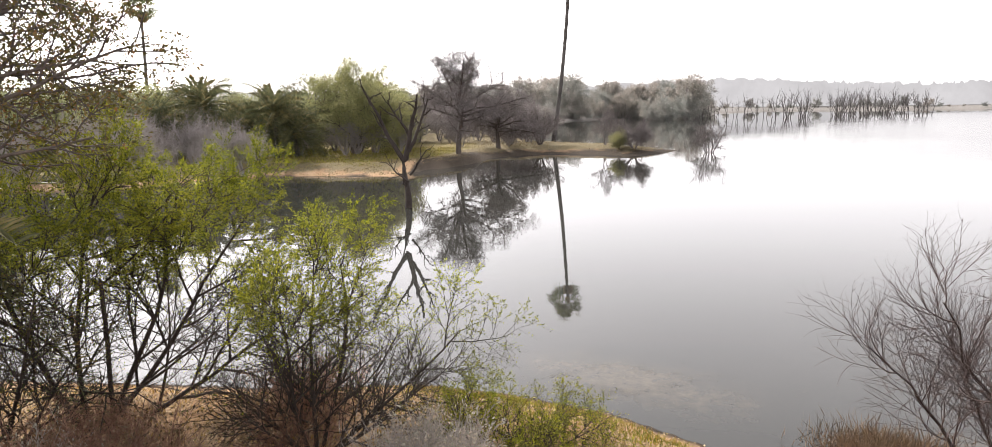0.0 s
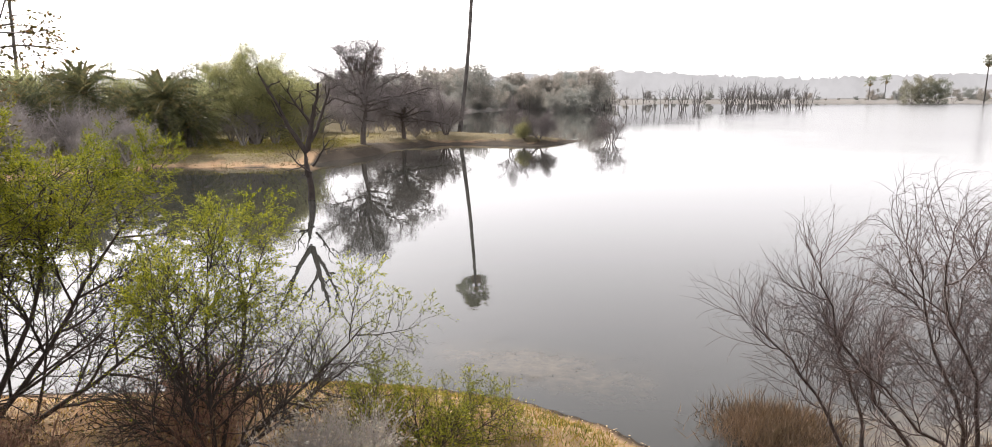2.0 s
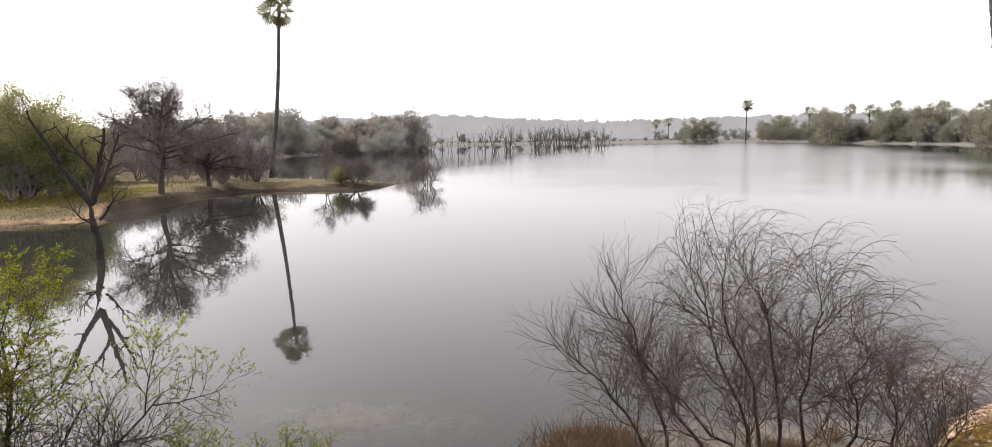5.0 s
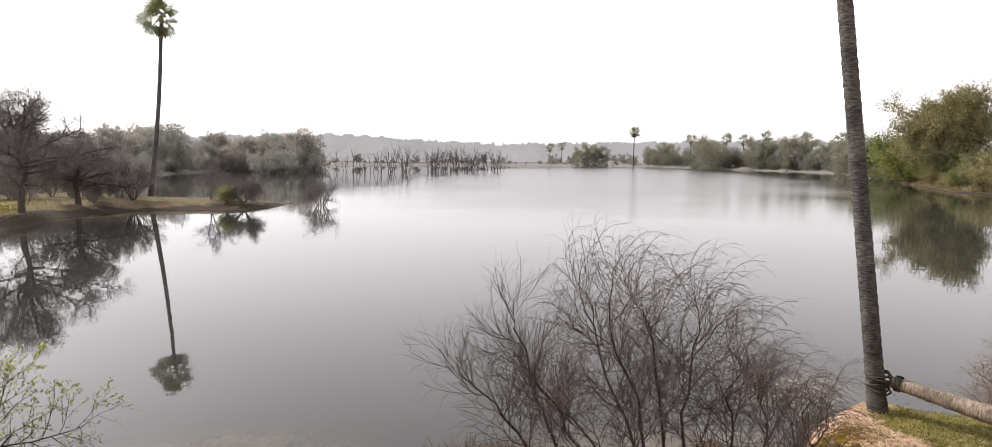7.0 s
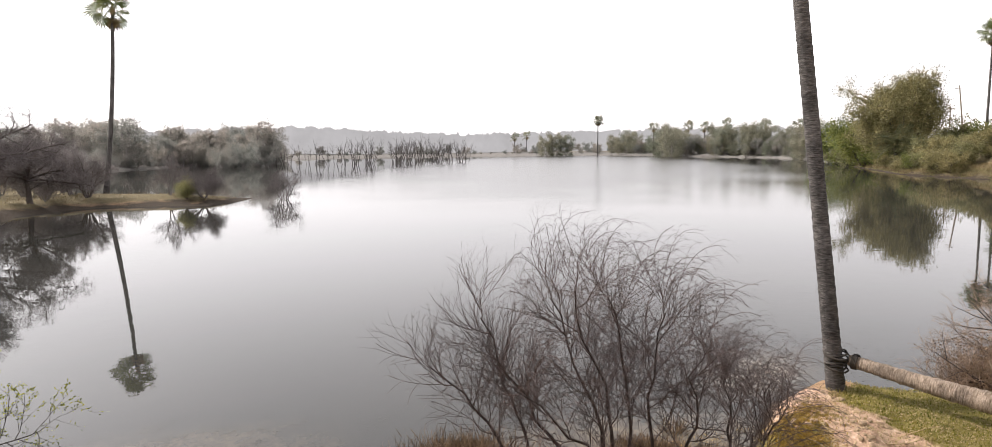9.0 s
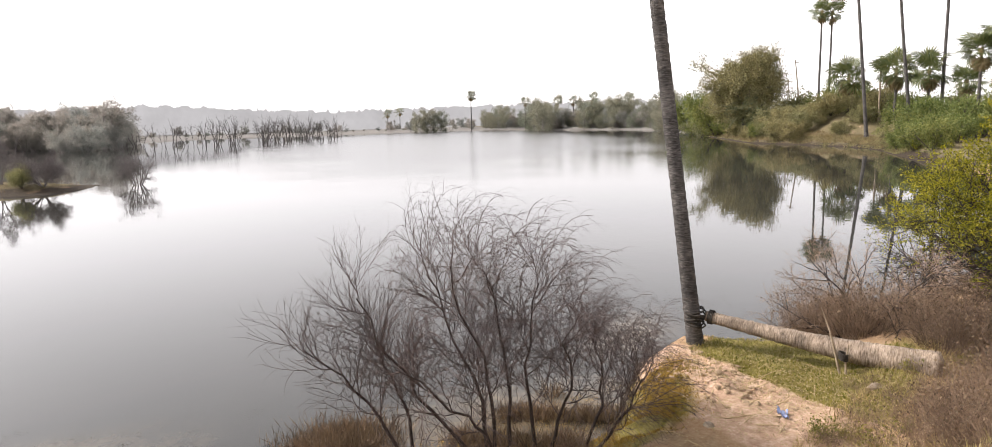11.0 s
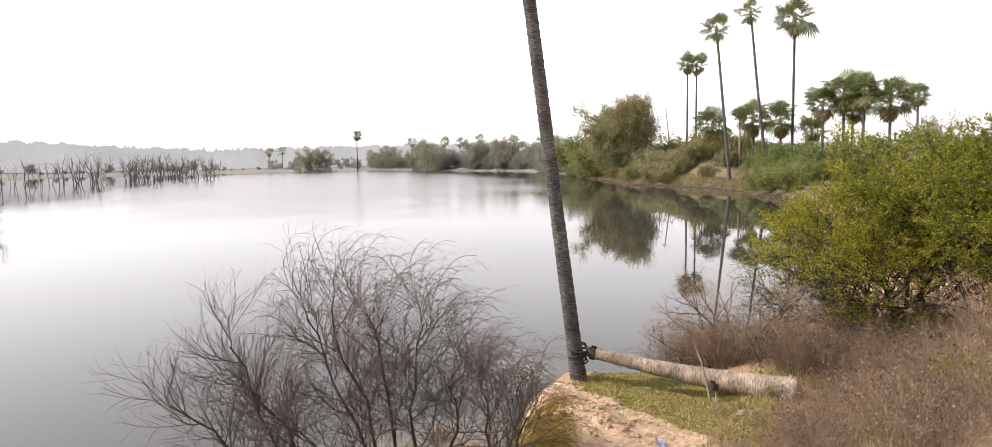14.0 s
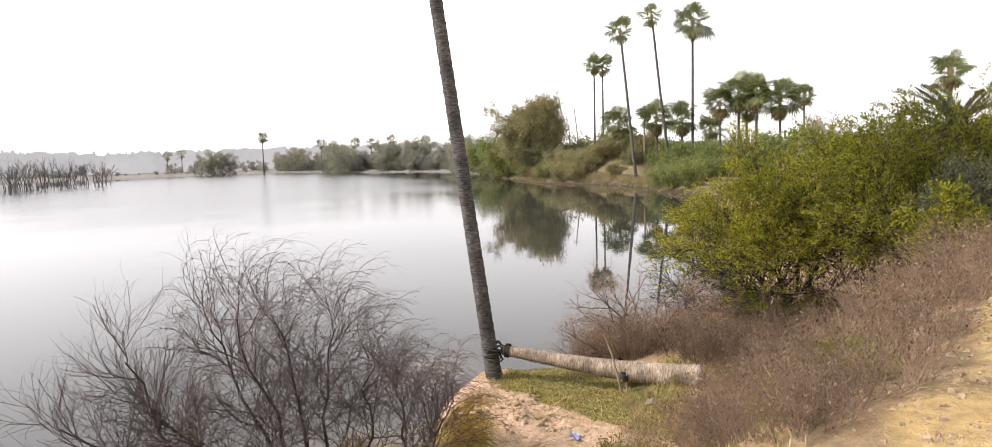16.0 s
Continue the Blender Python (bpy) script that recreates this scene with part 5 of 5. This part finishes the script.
strew(greens[1], rng, [polar(rng.uniform(-42, -8), rng.uniform(66, 92)) for _ in range(22)], 0.55, 0.95)
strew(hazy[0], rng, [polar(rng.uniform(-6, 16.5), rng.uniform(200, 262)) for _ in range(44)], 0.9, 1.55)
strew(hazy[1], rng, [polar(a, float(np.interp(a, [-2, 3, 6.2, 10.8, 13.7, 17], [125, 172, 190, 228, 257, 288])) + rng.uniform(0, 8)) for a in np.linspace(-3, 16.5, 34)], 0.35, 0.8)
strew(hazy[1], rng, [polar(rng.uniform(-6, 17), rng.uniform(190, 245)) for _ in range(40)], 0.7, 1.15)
for a, d, h in [(-22.8, 58, 5.6), (-17.7, 57, 5.0), (-19.3, 58, 3.6), (-16.2, 58, 3.4), (-26.5, 60, 4.2)]:
    date_palm(on_ground(a, d), h - 1.4, 1.2, 120 + int(h * 10), 60, "dark date palm on the spit")
fan_palm(on_ground(-26.6, 95), 15.5, 1.1, (0.3, 0), 0.22, 124, 22, 6, "distant palmyra palm behind the spit's trees")

blades("spit_grass", "short yellow-green grass on the spit", lambda r: polar(r.uniform(-19, -3), r.uniform(46, 66)), 16000, 0.16, 0.04, 6, M_GRASS, 2.5)
blades("spit_dry_grass", "dry straw-coloured grass on the spit", lambda r: polar(r.uniform(-19, 14), r.uniform(45, 74)), 9000, 0.18, 0.035, 7, M_SKIRT, 1.5)
blades("spit_stubble", "trodden stubble along the spit's sandy edge", lambda r: polar(r.uniform(-19, -2), r.uniform(45, 56)), 7000, 0.1, 0.06, 16, M_SKIRT, 0.5)
blades("bank_grass", "rough grass and weeds on the far bank", lambda r: polar(*(lambda a: (a, float(np.interp(a, [62.1, 65.5, 69.2, 72.1, 74.5, 75.4, 79], [158, 116, 107, 101, 91.5, 82, 76])) + r.uniform(0, 7)))(r.uniform(63, 79))), 13000, 0.22, 0.07, 8, M_TAN, 0.1)
blades("bank_dry_grass", "dry grass on the far bank", lambda r: polar(*(lambda a: (a, float(np.interp(a, [62.1, 65.5, 69.2, 72.1, 74.5, 75.4, 79], [158, 116, 107, 101, 91.5, 82, 76])) + r.uniform(2, 12)))(r.uniform(62.5, 75.5))), 9000, 0.35, 0.08, 9, M_SKIRT, 0.2)

# ---- dead trees in the open lake ----
DEAD_GROUP = "dead trees standing in the lake"
dead = [dead_tree(bearing(26.6, 212, -0.4), 9.5, 131, DEAD_GROUP, 0.4, 3, "dead leafless grey tree standing in the lake"),
        dead_tree(bearing(28.2, 216, -0.4), 8.5, 132, DEAD_GROUP, 0.35, 2, "dead leafless grey tree standing in the lake"),
        dead_tree(bearing(20.0, 220, -0.4), 8.0, 133, DEAD_GROUP, 0.5, 3, "dead leafless grey tree standing in the lake")]
spots = [(rng.uniform(26, 32.4), rng.uniform(208, 232)) for _ in range(36)] + [(rng.uniform(22.9, 24.5), rng.uniform(212, 226)) for _ in range(10)]
spots += [(18.6, 220), (19.3, 224), (20.9, 222), (21.5, 216), (22.2, 219), (17.4, 232), (16.9, 228), (17.9, 226), (9.2, 205), (10.6, 206), (12.4, 208), (13.1, 209), (14.2, 212), (15.0, 213), (15.7, 218)]
for i, (a, d) in enumerate(spots):
    s = rng.uniform(0.6, 1.15)
    copy_thing(dead[i % 3], pose(*bearing(a, d, -0.4), 0, 0, rng.uniform(0, 360)) @ Matrix.Scale(s, 4))

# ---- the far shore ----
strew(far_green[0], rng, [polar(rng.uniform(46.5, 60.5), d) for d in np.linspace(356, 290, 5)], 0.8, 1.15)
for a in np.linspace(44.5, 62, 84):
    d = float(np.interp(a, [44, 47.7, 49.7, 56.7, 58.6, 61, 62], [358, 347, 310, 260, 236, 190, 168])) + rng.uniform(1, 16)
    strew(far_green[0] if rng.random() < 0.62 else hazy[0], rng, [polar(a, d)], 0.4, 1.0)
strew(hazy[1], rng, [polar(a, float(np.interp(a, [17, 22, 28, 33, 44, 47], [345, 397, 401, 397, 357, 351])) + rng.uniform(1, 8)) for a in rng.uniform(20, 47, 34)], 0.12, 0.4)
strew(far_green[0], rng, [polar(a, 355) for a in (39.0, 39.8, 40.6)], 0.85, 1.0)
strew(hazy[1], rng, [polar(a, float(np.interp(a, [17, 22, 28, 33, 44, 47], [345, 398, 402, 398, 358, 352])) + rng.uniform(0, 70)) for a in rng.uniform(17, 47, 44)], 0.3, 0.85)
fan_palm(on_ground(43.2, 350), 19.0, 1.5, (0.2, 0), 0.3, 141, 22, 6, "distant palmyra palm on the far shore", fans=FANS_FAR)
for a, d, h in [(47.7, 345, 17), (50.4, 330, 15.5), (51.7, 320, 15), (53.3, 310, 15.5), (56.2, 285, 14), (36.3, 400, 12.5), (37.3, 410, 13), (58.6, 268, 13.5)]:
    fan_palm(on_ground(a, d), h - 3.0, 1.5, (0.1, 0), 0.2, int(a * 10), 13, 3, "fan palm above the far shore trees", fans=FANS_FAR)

for a, d, sc in [(44.3, 345, 0.75), (46.0, 343, 0.6), (48.4, 326, 0.8), (52.6, 285, 0.7), (54.9, 268, 0.55), (41.5, 352, 0.6), (38.2, 372, 0.7), (36.4, 380, 0.5)]:
    copy_thing(dead[0], pose(*bearing(a, d, -0.4), 0, 0, a * 40) @ Matrix.Scale(sc, 4))

# ---- the right shore ----
big = leafy_tree("big_tree", "broad olive-green tree on the bank", "tree", on_ground(65.0, 143), 17.0, 155, M_TAN, 90000, 0.32, 0.55, 0.42, 0.4, 11, low=0.12)
mid_green = leafy_tree("bank_bush", "green bush on the far bank", "bush", on_ground(77.5, 108), 6.5, 152, M_GREEN, 5000, 0.36, 0.4, 0.9, 0.12, 6, low=0.02, light=True)
dull = leafy_tree("bank_bush", "dull olive bush on the far bank", "bush", on_ground(68, 135), 5.0, 153, M_TAN, 4000, 0.34, 0.35, 1.1, 0.1, 7, low=0.0, light=True)
for a, d, s in [(62.3, 165, 1.7), (60.8, 190, 1.6), (63.0, 150, 1.2), (78.5, 104, 0.9), (76.4, 116, 1.0), (72.4, 128, 1.1), (70.6, 150, 1.2), (83, 96, 1.1), (86, 92, 1.2), (80.5, 100, 0.9), (89, 85, 0.7), (92, 80, 0.7), (76.1, 104, 0.7), (77.6, 106, 0.75), (75.6, 86, 0.4), (76.6, 85, 0.5), (77.8, 88, 0.6), (79.2, 86, 0.6), (76.6, 80, 0.5), (77.7, 76, 0.55)]:
    strew(mid_green, rng, [polar(a, d)], s, s)
for a, d, s in [(66.5, 132, 1.0), (67.6, 128, 0.9), (69.2, 127, 0.8), (70.9, 140, 0.8), (72.6, 138, 0.7), (69.9, 120, 0.45), (70.5, 119, 0.3), (71.8, 110, 0.5), (67.6, 114, 0.75), (68.4, 112, 0.65), (70.2, 121, 0.7), (71.2, 122, 0.8), (72.4, 121, 0.6), (73.4, 118, 0.7), (69.2, 118, 0.7), (74.2, 120, 0.9), (75.2, 112, 0.6), (62.0, 158, 0.8), (61.3, 178, 0.8), (74.6, 122, 1.1), (79.5, 110, 1.2), (82, 105, 1.0), (68.6, 150, 1.5), (71.7, 145, 1.4)]:
    strew(dull, rng, [polar(a, d)], s, s)
for a in np.linspace(62.5, 75.5, 26):
    d = float(np.interp(a, [62.1, 65.5, 69.2, 72.1, 74.5, 75.4], [160, 118, 108, 102, 92, 83])) + rng.uniform(2, 9)
    if not 69.4 < a < 74.6:
        strew(dull if rng.random() < 0.65 else mid_green, rng, [polar(a, d)], 0.25, 0.6)
RIGHT = "tall palms on the right bank"
fan_palm(on_ground(73.6, 103), 21.6, 1.2, (-0.59, 2.0), 0.24, 161, 15, 2, "tall slender palmyra palm with a small crown", RIGHT)
fan_palm(on_ground(76.4, 110), 24.8, 1.05, (-0.65, 2.7), 0.24, 162, 15, 4, "tall leaning palmyra palm with a small crown", RIGHT, sway=-0.5)
fan_palm(on_ground(78.1, 112), 23.6, 1.65, (0, 0), 0.24, 163, 22, 6, "tall palmyra palm with a full round crown", RIGHT)
fan_palm(on_ground(70.3, 165), 24.2, 1.4, (0.2, 0), 0.27, 164, 18, 5, "one of two tall palms standing together", RIGHT)
fan_palm(on_ground(71.0, 167), 24.0, 1.5, (0, 0), 0.27, 165, 18, 5, "one of two tall palms standing together", RIGHT)
for i, (a, d, h, c) in enumerate([(72.3, 122, 5.8, 1.6), (75.3, 114, 8.8, 1.55), (77.3, 112, 8.8, 1.5), (80.2, 100, 10.3, 1.25), (81.6, 100, 11.4, 1.4), (82.9, 98, 11.3, 1.4), (84.6, 97, 10.0, 1.5), (82.2, 105, 9.6, 1.2), (86.3, 125, 11.6, 1.0), (79.5, 118, 7.0, 1.2), (95.5, 60, 9.4, 0.75)]):
    fan_palm(on_ground(a, d), h, c, (0.1, 0.1), 0.22, 170 + i, 26, 10, "palmyra palm with a broad crown above the bushes")
for a, d, h in [(65.0, 134, 3.4), (66.0, 133, 2.6)]:
    date_palm(on_ground(a, d), h, 1.5, 190 + int(h * 10), 44, "dusty date palm below the broad tree")
date_palm(on_ground(95.8, 17.5), 3.3, 0.52, 181, 44, "large date palm behind the thorn bush")


def pole(az, dist, h, tilt):
    """A thin pole with a crossarm, leaning sideways by so many metres."""
    ob = thing("utility_pole", "thin concrete utility pole on the bank", "pole", on_ground(az, dist))
    top, arm = np.array(towards(az, tilt, 0, h)), np.array(towards(az, 0.7, 0, 0))
    part("shaft", mesh_of("shaft", *tubes([(np.array([0 * top, 0.5 * top, top]), np.array([0.16, 0.14, 0.1]))], 6), M_STONE), ob)
    hang = top - (0, 0, 0.5)
    part("crossarm", mesh_of("crossarm", *tubes([(np.array([hang - arm, hang, hang + arm]), np.full(3, 0.06))], 4), M_STONE), ob)


pole(69.2, 150, 13.3, -1.5)
pole(68.2, 170, 11.0, 0.0)
pole(74.3, 118, 9.5, 0.0)

hut = thing("white_hut", "small white hut among the far shore trees", "hut", on_ground(56.35, 300))


def box_mesh(name, lo, hi, material):
    (x0, y0, z0), (x1, y1, z1) = lo, hi
    V = [(x0, y0, z0), (x1, y0, z0), (x1, y1, z0), (x0, y1, z0), (x0, y0, z1), (x1, y0, z1), (x1, y1, z1), (x0, y1, z1)]
    return mesh_of(name, V, [(0, 3, 2, 1), (4, 5, 6, 7), (0, 1, 5, 4), (1, 2, 6, 5), (2, 3, 7, 6), (3, 0, 4, 7)], material, False)


part("wall", box_mesh("wall", (-2.2, -1.6, 0), (2.2, 1.6, 2.9), M_WHITE), hut)
part("roof", mesh_of("roof", [(-2.5, -1.9, 2.9), (2.5, -1.9, 2.9), (2.5, 1.9, 2.9), (-2.5, 1.9, 2.9), (-2.5, -0.1, 4.0), (2.5, -0.1, 4.0), (2.5, 0.1, 4.0), (-2.5, 0.1, 4.0)],
                     [(0, 3, 2, 1), (4, 5, 6, 7), (0, 1, 5, 4), (1, 2, 6, 5), (2, 3, 7, 6), (3, 0, 4, 7)], M_STONE, False), hut, "dull tiled roof")

# ---- distance: self-glowing ridges with the haze in their colour ----
def backdrop():
    # the ridges emit by themselves; their pale grey is painted haze
    m = bpy.data.materials.new("painted_haze")
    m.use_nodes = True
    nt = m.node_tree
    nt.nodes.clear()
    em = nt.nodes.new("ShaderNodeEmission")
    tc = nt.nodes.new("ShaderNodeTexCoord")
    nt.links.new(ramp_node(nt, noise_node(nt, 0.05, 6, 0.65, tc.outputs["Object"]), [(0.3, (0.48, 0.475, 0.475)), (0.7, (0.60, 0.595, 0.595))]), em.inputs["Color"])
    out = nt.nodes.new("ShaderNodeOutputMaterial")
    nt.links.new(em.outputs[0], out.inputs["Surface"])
    r2 = np.random.default_rng(3)
    V, F, base = [], [], 0
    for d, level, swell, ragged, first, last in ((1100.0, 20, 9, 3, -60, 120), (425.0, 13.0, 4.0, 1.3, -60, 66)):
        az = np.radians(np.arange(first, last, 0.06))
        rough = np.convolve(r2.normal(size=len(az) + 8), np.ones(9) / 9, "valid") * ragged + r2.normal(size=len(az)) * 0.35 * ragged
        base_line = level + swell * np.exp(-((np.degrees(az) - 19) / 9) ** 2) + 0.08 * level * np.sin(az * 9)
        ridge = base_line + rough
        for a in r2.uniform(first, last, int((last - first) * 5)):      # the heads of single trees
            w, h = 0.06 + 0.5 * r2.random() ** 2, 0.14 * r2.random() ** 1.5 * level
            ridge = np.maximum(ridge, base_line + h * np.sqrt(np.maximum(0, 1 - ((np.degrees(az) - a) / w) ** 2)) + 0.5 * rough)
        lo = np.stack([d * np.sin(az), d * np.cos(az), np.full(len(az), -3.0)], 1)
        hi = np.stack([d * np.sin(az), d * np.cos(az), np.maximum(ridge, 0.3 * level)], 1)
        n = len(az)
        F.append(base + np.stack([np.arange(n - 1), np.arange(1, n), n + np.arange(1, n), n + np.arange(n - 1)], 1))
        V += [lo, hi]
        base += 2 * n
    tagged(new("backdrop", mesh_of("backdrop", np.concatenate(V), np.concatenate(F), m)), "wooded hills on the horizon, haze painted as a pale glow", "backdrop", kind="structure")


backdrop()
bare_tree("bare_tree", "pale leafless tree behind the thorn bush", on_ground(88.4, 60), 8.6, 188, 0.4, 0.13, 3, M_FARTWIG, M_FARTWIG, 0.8)
